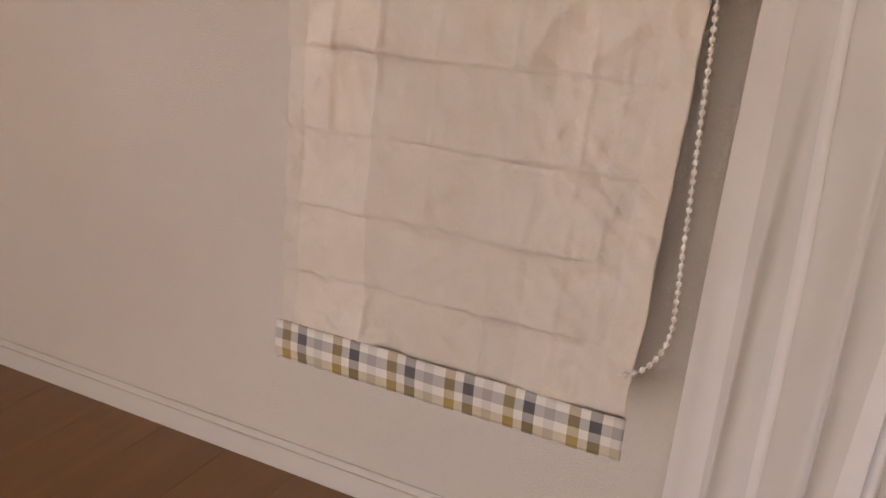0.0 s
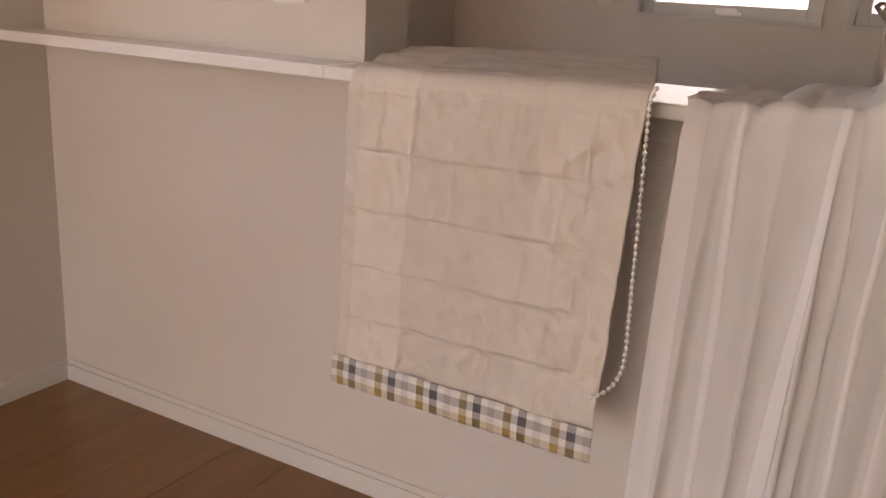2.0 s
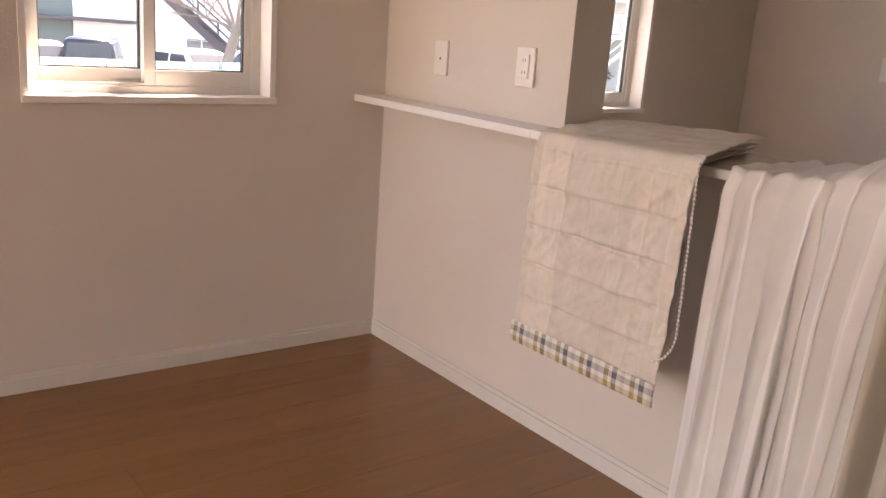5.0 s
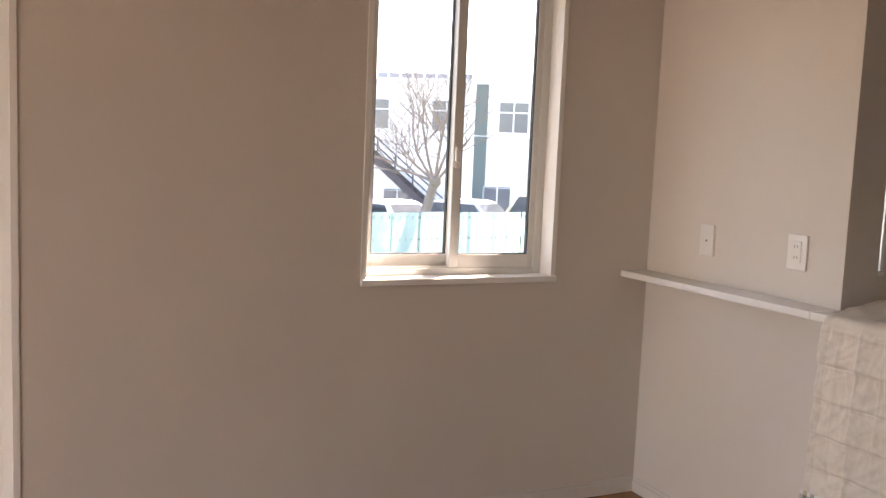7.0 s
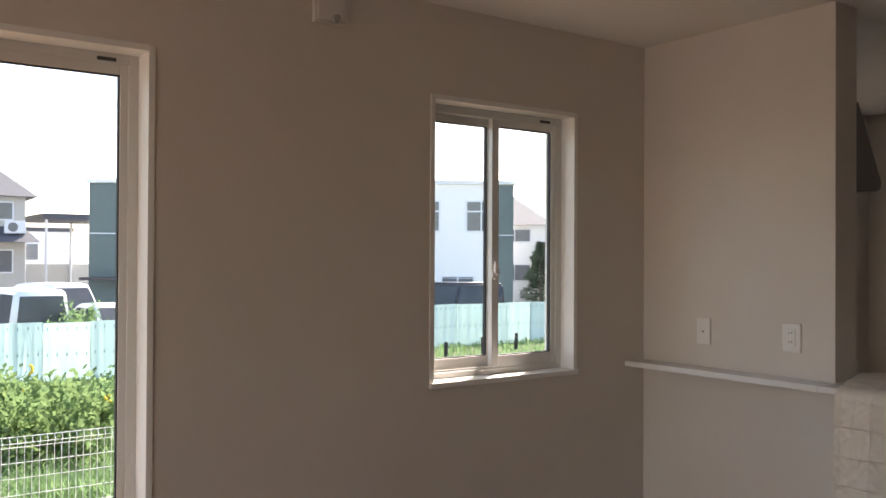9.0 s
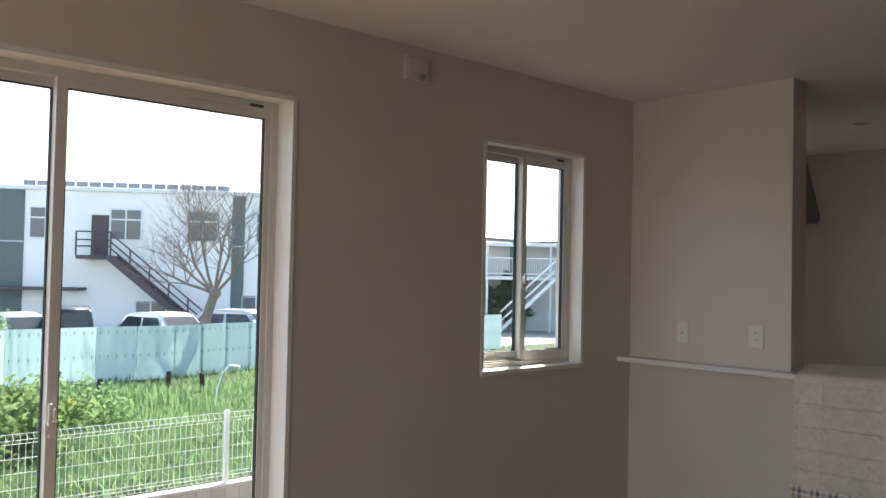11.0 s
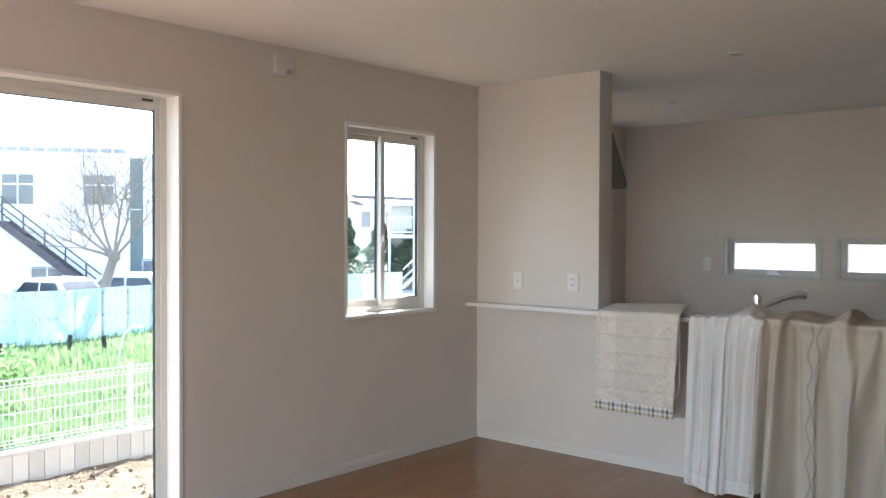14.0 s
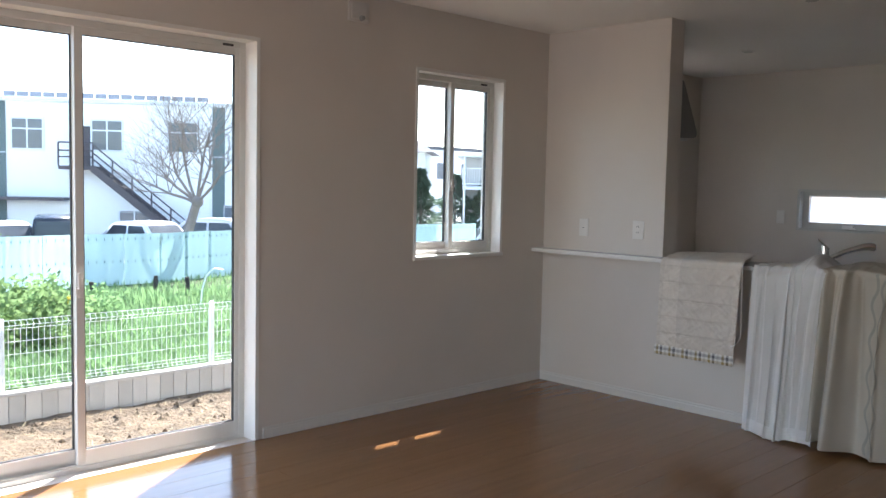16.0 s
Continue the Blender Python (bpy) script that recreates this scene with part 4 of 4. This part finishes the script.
sheet_me, riv_me = tin_sheet(), rivets()
line = [Vector((-17.6, -9.0)), Vector((-17.3, 5.7)), Vector((-18.2, 9.0)), Vector((-18.9, 13.0)), Vector((-18.4, 18.6))]
for a, b in zip(line, line[1:]):
    d = (b - a).normalized()
    n = max(1, round((b - a).length / 0.975))
    for i in range(n):
        p = a + (b - a) * ((i + 0.5) / n)
        yaw = math.atan2(d.y, d.x) + math.pi
        m = Matrix.Translation((p.x, p.y, -1.42 + random.uniform(-0.015, 0.015))) @ Matrix.Rotation(yaw + math.pi, 4, "Z") @ Matrix.Rotation(random.uniform(-0.004, 0.004), 4, "X")
        s = new("sheet", sheet_me)
        s.parent, s.matrix_parent_inverse, s.matrix_basis = tin, tinv, m
        r = new("fixing_row", riv_me)
        r.parent = s
        r["kind"] = "stuff"


# ---- the white building ----
def facade_frame(x, y, ang):
    return Matrix.Translation((x, y, 0)) @ Matrix.Rotation(ang, 4, "Z")


GZ = -1.42
bld = holder("white_building", "two-storey white commercial building with an outside stair", "building", at=(-29.76, 12.45, GZ))
bld.rotation_euler = (0, 0, 0.94)
h0 = -GZ


def grid_window(parent, s0, s1, z0, z1, split=0.34):
    w = part("window", box(bmesh.new(), s0 - 0.05, s1 + 0.05, -0.03, 0.03, z0 - 0.05, z1 + 0.05, 0.01), FRAMEM, parent)
    mid, zs = (s0 + s1) / 2, z1 - (z1 - z0) * split
    for q in ((s0 + 0.03, mid - 0.03, z0 + 0.03, zs - 0.03), (mid + 0.03, s1 - 0.03, z0 + 0.03, zs - 0.03), (s0 + 0.03, mid - 0.03, zs + 0.03, z1 - 0.03), (mid + 0.03, s1 - 0.03, zs + 0.03, z1 - 0.03)):
        part("pane", box(bmesh.new(), q[0], q[1], -0.035, -0.031, q[2], q[3]), DARKGLASS, w)
    return w


part("wall", box(bmesh.new(), -8.1, 9.2, 0.02, 9.0, 0.0, h0 + 4.36), FACADE, bld)
rf = box(bmesh.new(), -8.2, 9.3, -0.12, 9.1, h0 + 4.36, h0 + 4.52, 0.02)
roofp = part("roof", rf, FRAMEM, bld)
for i in range(16):
    s = -6.6 + 0.50 * i
    part("roof_panel", box(bmesh.new(), s, s + 0.46, -0.10, -0.06, h0 + 4.53, h0 + 4.74, 0.01), material("panel_grey", (0.30, 0.31, 0.36), 0.4) if i == 0 else bpy.data.materials["panel_grey"], roofp)
for s in (-5.74, -2.66, 0.34, 3.08, 5.6, 7.9):
    grid_window(bld, s - 0.60, s + 0.60, h0 + 2.45, h0 + 3.68)
for s0, s1 in ((-8.11, -6.56), (1.52, 2.02), (8.6, 9.21)):
    part("dark_panel", box(bmesh.new(), s0, s1, -0.03, 0.05, 0.5, h0 + 4.34, 0.005), DARKPANEL, bld, "dark green facade panel")
    part("band", box(bmesh.new(), s0, s1, -0.04, -0.032, h0 + 2.28, h0 + 2.32), FRAMEM, bld)
for s0, s1, z0, z1 in ((2.0, 3.1, 0.6, 1.7), (4.1, 5.3, 1.2, 2.2), (6.3, 7.6, 0.9, 2.0), (-2.2, -1.0, 0.4, 1.4)):
    grid_window(bld, s0, s1, z0, z1, 0.02)
dr = part("door", box(bmesh.new(), -3.98, -3.32, -0.05, 0.02, h0 + 1.80, h0 + 3.42, 0.01), STAIRM, bld, "dark brown steel door")
part("canopy", box(bmesh.new(), -8.1, -4.1, -1.0, 0.0, h0 + 0.40, h0 + 0.52, 0.01), STAIRM, bld, "dark flat canopy")
land = part("landing", box(bmesh.new(), -4.3, -3.0, -0.95, 0.0, h0 + 1.65, h0 + 1.80), STAIRM, bld, "dark brown steel stair landing")
st = bmesh.new()
n = 16
sx0, sx1, sz0, sz1 = -3.0, 0.75, h0 + 1.73, 0.05
for i in range(n):
    q = (i + 0.5) / n
    s, z = sx0 + (sx1 - sx0) * q, sz0 + (sz1 - sz0) * q
    box(st, s - 0.12, s + 0.12, -0.9, -0.05, z - 0.02, z + 0.02)
part("steps", st, STAIRM, bld, "dark brown steel steps")
ang = math.atan2(sz1 - sz0, sx1 - sx0)
L = math.hypot(sx1 - sx0, sz1 - sz0)
for y in (-0.93, -0.05):
    part("stringer", box(bmesh.new(), 0, L, -0.03, 0.03, -0.16, 0.12, 0, Matrix.Translation((sx0, y, sz0)) @ Matrix.Rotation(-ang, 4, "Y")), STAIRM, bld)
rl = bmesh.new()
for dz in (0.92, 0.6, 0.35):
    cyl(rl, (sx0, -0.93, sz0 + dz), (sx1, -0.93, sz1 + dz), 0.03, n=8)
    cyl(rl, (-4.3, -0.93, h0 + 1.80 + dz), (sx0, -0.93, h0 + 1.80 + dz), 0.03, n=8)
for i in range(6):
    q = i / 5
    cyl(rl, (sx0 + (sx1 - sx0) * q, -0.93, sz0 + (sz1 - sz0) * q), (sx0 + (sx1 - sx0) * q, -0.93, sz0 + (sz1 - sz0) * q + 0.94), 0.035, n=8)
for s in (-4.3, -3.65):
    cyl(rl, (s, -0.93, h0 + 1.80), (s, -0.93, h0 + 2.72), 0.035, n=8)
part("railing", rl, STAIRM, bld, "dark brown tube railing")


# ---- parked cars ----
def car(x, y, yaw, colour, name, label, length=4.2, width=1.7, height=1.48, van=False):
    c = holder(name, label, "car", at=(x, y, GZ))
    c.rotation_euler = (0, 0, yaw)
    paint = material("car_paint_" + name + str(len(bpy.data.materials)), colour, 0.25, 0, 0.03, 2, 20, 0.0)
    L2, hw = length / 2, width / 2
    low = [(-L2, 0.35), (-L2 + 0.05, 0.75), (-L2 + 0.5, 0.86), (L2 - 0.35, 0.90), (L2 - 0.03, 0.80), (L2, 0.35)]
    cab = [(-L2 + 0.85, 0.86), (-L2 + 1.45, height - 0.05), (-L2 + 1.8, height), (L2 - 1.2, height), (L2 - 0.9, height - 0.06), (L2 - 0.3, 0.88)]
    if van:
        cab = [(-L2 + 0.45, 0.86), (-L2 + 1.0, height - 0.06), (-L2 + 1.3, height), (L2 - 0.25, height), (L2 - 0.1, height - 0.08), (L2 - 0.03, 0.88)]

    def loft(prof, y0, y1, inset):
        bm = bmesh.new()
        zt = max(z for _, z in prof)
        zb = min(z for _, z in prof)
        rows = []
        for sgn in (-1, 1):
            rows.append([bm.verts.new((px, sgn * (y0 + (y1 - y0) * (pz - zb) / (zt - zb)), pz)) for px, pz in prof])
        bm.faces.new(rows[0])
        bm.faces.new(rows[1][::-1])
        for i in range(len(prof)):
            j = (i + 1) % len(prof)
            bm.faces.new((rows[0][i], rows[1][i], rows[1][j], rows[0][j]))
        bmesh.ops.recalc_face_normals(bm, faces=bm.faces)
        bmesh.ops.bevel(bm, geom=list(bm.edges), offset=0.05, segments=3, affect="EDGES")
        return bm
    part("body", loft(low, hw, hw - 0.03, 0), paint, c, smooth=True)
    cabin = part("cabin", loft(cab, hw - 0.06, hw - 0.2, 0), paint, c, smooth=True)
    for sgn in (-1, 1):
        for q0, q1 in ((0.10, 0.50), (0.54, 0.92)):
            g = bmesh.new()
            za, zb2 = 0.93, height - 0.12
            span = lambda z, q: (cab[0][0] + (cab[1][0] - cab[0][0]) * (z - 0.86) / (height - 0.91)) * (1 - q) + (cab[-1][0] + (cab[-2][0] - cab[-1][0]) * (z - 0.86) / (height - 0.91)) * q
            yy = lambda z: sgn * (hw - 0.06 - 0.14 * (z - 0.86) / (height - 0.86) + 0.006)
            v = [g.verts.new((span(z, q), yy(z), z)) for z, q in ((za, q0), (za, q1), (zb2, q1), (zb2, q0))]
            g.faces.new(v)
            bmesh.ops.solidify(g, geom=list(g.faces), thickness=0.004)
            part("side_window", g, DARKGLASS, cabin)
    for sx, (xa, za), (xb, zb2) in ((-1, cab[0], cab[1]), (1, cab[-1], cab[-2])):
        g = bmesh.new()
        off = Vector((sx * 0.012, 0, 0.008))
        pts_ = [Vector((xa + (xb - xa) * q, 0, za + (zb2 - za) * q)) + off for q in (0.12, 0.92)]
        v = [g.verts.new((pts_[0].x, -hw + 0.18, pts_[0].z)), g.verts.new((pts_[0].x, hw - 0.18, pts_[0].z)), g.verts.new((pts_[1].x, hw - 0.27, pts_[1].z)), g.verts.new((pts_[1].x, -hw + 0.27, pts_[1].z))]
        g.faces.new(v)
        bmesh.ops.solidify(g, geom=list(g.faces), thickness=0.004)
        part("windscreen", g, DARKGLASS, cabin)
    for wx in (-L2 + 0.75, L2 - 0.75):
        for sgn in (-1, 1):
            w = part("wheel", cyl(bmesh.new(), (wx, sgn * (hw - 0.2), 0.31), (wx, sgn * (hw + 0.005), 0.31), 0.31, n=24), GASKET, c)
            part("rim", cyl(bmesh.new(), (wx, sgn * (hw + 0.004), 0.31), (wx, sgn * (hw + 0.012), 0.31), 0.2, n=16), CHROME, w)


WHITEC, BLACKC, SILVER = (0.78, 0.79, 0.80), (0.035, 0.037, 0.045), (0.45, 0.46, 0.48)
CREAMC = (0.66, 0.62, 0.46)
car(-22.4, 4.95, -0.36, BLACKC, "parked_van", "black boxy minivan parked behind the tin fence", 3.4, 1.5, 1.66, True)
car(-21.8, 7.2, 0.25, WHITEC, "parked_car", "white hatchback parked behind the tin fence", 3.8, 1.65, 1.48)
car(-22.4, 9.9, 0.6, SILVER, "parked_car", "dark silver sedan parked behind the tin fence", 4.0, 1.7, 1.50)
car(-22.9, 13.0, 0.5, CREAMC, "parked_car", "pale cream small car parked behind the tin fence", 3.4, 1.48, 1.72)
car(-22.6, 15.3, 0.9, BLACKC, "parked_van", "black minivan parked by the white building", 4.2, 1.68, 1.92, True)
car(-23.2, 1.35, 0.1, WHITEC, "parked_van", "white minivan parked behind the tin fence", 4.0, 1.60, 1.92, True)
car(-26.8, 2.75, 0.4, WHITEC, "parked_car", "white sedan parked farther off", 4.2, 1.7, 1.95)
car(-22.6, 3.35, 0.15, WHITEC, "parked_car", "white hatchback parked beside the shrub", 3.6, 1.5, 1.50)


# ---- trees ----
def bare_tree(x, y, z, label):
    t = holder("bare_tree", label, "tree", at=(x, y, z))
    rng = random.Random(11)
    bm = bmesh.new()

    def grow(p, d, length, r, level):
        n = 4
        q = p.copy()
        for i in range(n):
            d2 = (d + Vector((rng.uniform(-1, 1), rng.uniform(-1, 1), rng.uniform(-0.4, 0.8))) * 0.27).normalized()
            e = q + d2 * length / n
            ra, rb = r * (1 - 0.5 * i / n), r * (1 - 0.5 * (i + 1) / n)
            cyl(bm, q, e, ra, rb, 7 if level < 2 else 4)
            q, d = e, d2
            if level < 3 and i > 0:
                for k in range(3):
                    side = Vector((rng.uniform(-1, 1), rng.uniform(-1, 1), rng.uniform(-0.1, 0.7))).normalized()
                    grow(q, (d * 0.55 + side * 0.75).normalized(), length * rng.uniform(0.5, 0.75), rb * 0.55, level + 1)
    trunk = bmesh.new()
    cyl(trunk, (0, 0, -0.1), (0.15, 0.1, 0.8), 0.17, 0.14, 12)
    cyl(trunk, (0.15, 0.1, 0.8), (0.45, 0.25, 1.75), 0.14, 0.12, 12)
    bmesh.ops.create_icosphere(trunk, subdivisions=2, radius=0.17, matrix=Matrix.Translation((0.5, 0.27, 1.85)))
    part("trunk", trunk, BARK, t, "gnarled pollarded trunk")
    for d in ((-0.9, -0.5, 0.9), (-0.35, -0.4, 1.0), (0.2, 0.1, 1.1), (0.6, 0.5, 0.7), (-0.7, -0.3, 0.35), (-0.1, 0.35, 0.9), (-0.5, -0.9, 0.6)):
        grow(Vector((0.48, 0.26, 1.82)), Vector(d).normalized(), 1.75 * (1.2 if d[2] > 0.8 else 0.9), 0.046, 1)
    part("branches", bm, BARK, t)


bare_tree(-18.8, 7.0, GZ + 0.3, "bare pollarded tree with thin upswept branches")


def conifer(x, y, h, r, seed, label):
    t = holder("conifer", label, "tree", at=(x, y, GZ))
    part("trunk", cyl(bmesh.new(), (0, 0, 0), (0, 0, h * 0.95), 0.09, 0.02, 8), BARK, t)
    rng = np.random.default_rng(seed)
    verts, faces = [], []
    for i in range(3600):
        q = rng.random() ** 0.75
        z = h * (0.18 + 0.82 * q)
        rr = r * (1 - q) ** 0.85 * (0.75 + 0.25 * math.sin(z * 7)) * math.sqrt(rng.random()) + 0.05
        a = rng.uniform(0, 6.283)
        p = Vector((rr * math.cos(a), rr * math.sin(a), z - 0.15 * rr))
        d = (Vector((math.cos(a), math.sin(a), rng.uniform(-0.5, 0.3))) + Vector(rng.normal(0, 0.3, 3))).normalized()
        s = d.orthogonal().normalized() * 0.035
        n = len(verts)
        verts += [tuple(p - s), tuple(p + s), tuple(p + d * rng.uniform(0.14, 0.3))]
        faces.append((n, n + 1, n + 2))
    me = bpy.data.meshes.new("crown")
    me.from_pydata(verts, [], faces)
    me.materials.append(NEEDLE)
    o = new("crown", me)
    o.parent = t


conifer(-30.5, 27.0, 3.6, 1.25, 3, "dark green conical conifer beyond the fence")
conifer(-28.0, 27.1, 3.3, 1.7, 7, "dark green broad conifer beyond the fence")
conifer(-26.6, 27.9, 3.0, 1.5, 9, "dark green broad conifer beyond the fence")


# ---- farther houses ----
def house(x, y, yaw, w, d, h, label, wallm, rise=1.3, mid=True):
    b = holder("house", label, "house", at=(x, y, GZ))
    b.rotation_euler = (0, 0, yaw)
    part("wall", box(bmesh.new(), -w / 2, w / 2, 0, d, 0, h), wallm, b)
    r = bmesh.new()
    e = 0.5
    lo = [r.verts.new(p) for p in ((-w / 2 - e, -e, h - 0.1), (w / 2 + e, -e, h - 0.1), (w / 2 + e, d + e, h - 0.1), (-w / 2 - e, d + e, h - 0.1))]
    hi = [r.verts.new(p) for p in ((-w / 6, d / 2, h + rise), (w / 6, d / 2, h + rise))]
    r.faces.new((lo[0], lo[1], hi[1], hi[0]))
    r.faces.new((lo[2], lo[3], hi[0], hi[1]))
    r.faces.new((lo[1], lo[2], hi[1]))
    r.faces.new((lo[3], lo[0], hi[0]))
    r.faces.new(lo[::-1])
    part("roof", r, ROOFM, b)
    if mid:
        lr = bmesh.new()
        a, z0, z1 = w / 2 + 0.5, h * 0.60, h * 0.73
        q = [lr.verts.new(p) for p in ((-a, -1.2, z0), (a, -1.2, z0), (a, 0.0, z0), (-a, 0.0, z0), (-a + 0.6, 0.0, z1), (a - 0.6, 0.0, z1))]
        for f in ((0, 1, 5, 4), (0, 4, 3), (1, 2, 5), (2, 3, 4, 5), (0, 3, 2, 1)):
            lr.faces.new([q[k] for k in f])
        part("lower_roof", lr, ROOFM, b)
    for k, (z0, z1) in enumerate(((h * 0.78, h * 0.94), (h * 0.34, h * 0.54))):
        for s in (-w * 0.26, w * 0.24):
            wn = part("window", box(bmesh.new(), s - 0.85, s + 0.85, -0.04, 0.02, z0, z1, 0.01), FRAMEM, b)
            part("pane", box(bmesh.new(), s - 0.78, s - 0.02, -0.05, -0.041, z0 + 0.07, z1 - 0.07), DARKGLASS, wn)
            part("pane", box(bmesh.new(), s + 0.02, s + 0.78, -0.05, -0.041, z0 + 0.07, z1 - 0.07), DARKGLASS, wn)


house(-43.0, 2.4, 1.52, 5.2, 6.0, 5.7, "grey two-storey house with dark slate roofs", BEIGE, 2.0)
ac = part("air_conditioner", box(bmesh.new(), -0.45, 0.45, -0.16, 0.16, 0.0, 0.6, 0.03), FRAMEM)
ac.location, ac.rotation_euler = (-42.3, 4.45, GZ + 3.82), (0, 0, 1.52)
tagged(ac, "white air conditioner unit on the lower slate roof", "air conditioner")
part("fan_grille", cyl(bmesh.new(), (-0.1, -0.165, 0.3), (-0.1, -0.158, 0.3), 0.22, n=24), DARKGLASS, ac)
house(-43.5, -5.0, 1.52, 6.0, 6.0, 5.8, "beige two-storey house with a dark roof", BEIGE, 1.9)
house(-33.0, 25.5, 0.75, 6.0, 6.0, 4.6, "white gabled house behind the conifers", FACADE, 1.6, False)

# low apartment block with an outside stair
ap = holder("apartment_block", "two-storey apartment block with balcony rails and white stairs", "building", at=(-27.5, 28.0, GZ))
ap.rotation_euler = (0, 0, 0.75)
part("wall", box(bmesh.new(), -0.6, 9.0, 0.0, 7.0, 0.0, 4.2), CONC, ap)
part("roof", box(bmesh.new(), -0.9, 9.2, -1.4, 7.2, 4.2, 4.38, 0.02), FRAMEM, ap)
part("balcony_floor", box(bmesh.new(), -0.6, 9.0, -1.3, 0.0, 2.55, 2.72, 0.01), FRAMEM, ap)
br = bmesh.new()
for z in (3.62, 2.85):
    cyl(br, (-0.6, -1.27, z), (9.0, -1.27, z), 0.03, n=6)
for i in range(81):
    cyl(br, (-0.6 + 0.12 * i, -1.27, 2.8), (-0.6 + 0.12 * i, -1.27, 3.62), 0.012, n=4)
part("balcony_rail", br, WIREM, ap)
for s in (-0.5, 2.6, 5.8):
    part("column", cyl(bmesh.new(), (s, -1.25, 0), (s, -1.25, 4.2), 0.06, n=8), FRAMEM, ap)
for s in (0.6, 3.2, 5.9):
    for z in (0.1, 2.75):
        part("door", box(bmesh.new(), s, s + 0.85, -0.04, 0.0, z, z + 1.75, 0.01), DARKPANEL, ap)
asr = bmesh.new()
for i in range(14):
    q = i / 13
    box(asr, 0.2 + 2.6 * q - 0.12, 0.2 + 2.6 * q + 0.12, -2.3, -1.4, 0.1 + 2.5 * q - 0.03, 0.1 + 2.5 * q + 0.03)
for y in (-2.3, -1.42):
    for dz in (0.9, 0.45, 0.0):
        cyl(asr, (0.2, y, 0.1 + dz), (2.8, y, 2.6 + dz), 0.03 if dz else 0.07, n=6)
part("stair", asr, WIREM, ap, "white steel outside stair")

# open carport and distant low buildings
cp = holder("carport", "flat-roofed carport with dark eaves far behind the lot", "carport", at=(-47.0, 7.7, GZ))
part("roof", box(bmesh.new(), -3.0, 3.0, -1.7, 3.6, 4.6, 4.9, 0.02), ROOFM, cp)
part("back_wall", box(bmesh.new(), -3.0, -2.85, -1.5, 3.4, 0, 2.3), CONC, cp)
for py in (-1.5, 0.9, 3.3):
    for px in (-2.7, 2.8):
        part("post", cyl(bmesh.new(), (px, py, 0), (px, py, 4.6), 0.07, n=8), FRAMEM, cp)
mast = part("antenna_mast", cyl(bmesh.new(), (-45.0, 5.0, 3.5), (-45.0, 5.0, 6.3), 0.04, 0.02, 6), STAIRM)
tagged(mast, "thin dark aerial mast above the house roof", "aerial")
for x, y, w, d, h in ((-70, 5, 14, 10, 4.5), (-66, -16, 12, 10, 5.0), (-60, 50, 18, 10, 6), (-45, 62, 14, 10, 5.5)):
    fb_ = holder("far_building", "pale low building on the horizon", "building", "far buildings", at=(x, y, GZ))
    part("wall", box(bmesh.new(), -d / 2, d / 2, -w / 2, w / 2, 0, h), FACADE, fb_)
    part("roof", box(bmesh.new(), -d / 2 - 0.2, d / 2 + 0.2, -w / 2 - 0.2, w / 2 + 0.2, h, h + 0.3), ROOFM, fb_)
    for k in range(5):
        part("window", box(bmesh.new(), d / 2, d / 2 + 0.03, -w / 2 + 1 + k * (w - 2) / 5, -w / 2 + 2.2 + k * (w - 2) / 5, h * 0.55, h * 0.8), DARKGLASS, fb_)

# ---- floor planks ----
on, ol = OAK.node_tree.nodes, OAK.node_tree.links
oi, ov, om = on.new("ShaderNodeObjectInfo"), on.new("ShaderNodeVectorMath"), on.new("ShaderNodeVectorMath")
om.operation, ov.operation = "MULTIPLY", "ADD"
om.inputs[1].default_value = (37.0, 91.0, 17.0)
ol.new(oi.outputs["Random"], om.inputs[0])
mpn = next(k for k in on if k.type == "MAPPING")
src = mpn.inputs["Vector"].links[0].from_socket
ol.new(src, ov.inputs[0])
ol.new(om.outputs[0], ov.inputs[1])
ol.new(ov.outputs[0], mpn.inputs["Vector"])
PW, PL = 0.1565, 1.82
plank_meshes = {}
rowcount = int(math.ceil(X1 / PW))
for i in range(rowcount):
    xa, xb = i * PW, min((i + 1) * PW, X1)
    y = Y0 - (0.0, 0.91, 0.455, 1.365)[i % 4]
    while y < YK:
        ya, yb = max(y, Y0), min(y + PL, YK)
        if yb - ya > 0.02:
            key = (round(xb - xa, 4), round(yb - ya, 3))
            if key not in plank_meshes:
                pb = bmesh.new()
                hx, hy = key[0] / 2 - 0.0003, key[1] / 2 - 0.0001
                lo = [pb.verts.new((sx * hx, sy * hy, -0.006)) for sx, sy in ((-1, -1), (1, -1), (1, 1), (-1, 1))]
                md = [pb.verts.new((sx * hx, sy * hy, -0.0012)) for sx, sy in ((-1, -1), (1, -1), (1, 1), (-1, 1))]
                up = [pb.verts.new((sx * (hx - 0.0007), sy * (hy - 0.0003), 0.0)) for sx, sy in ((-1, -1), (1, -1), (1, 1), (-1, 1))]
                pb.faces.new(up)
                for r0, r1 in ((lo, md), (md, up)):
                    for k in range(4):
                        pb.faces.new((r0[k], r0[(k + 1) % 4], r1[(k + 1) % 4], r1[k]))
                plank_meshes[key] = mesh_of("plank", pb, OAK)
            ob = new("plank", plank_meshes[key])
            ob.location = ((xa + xb) / 2, (ya + yb) / 2, 0.0)
            ob.parent = floor
        y += PL
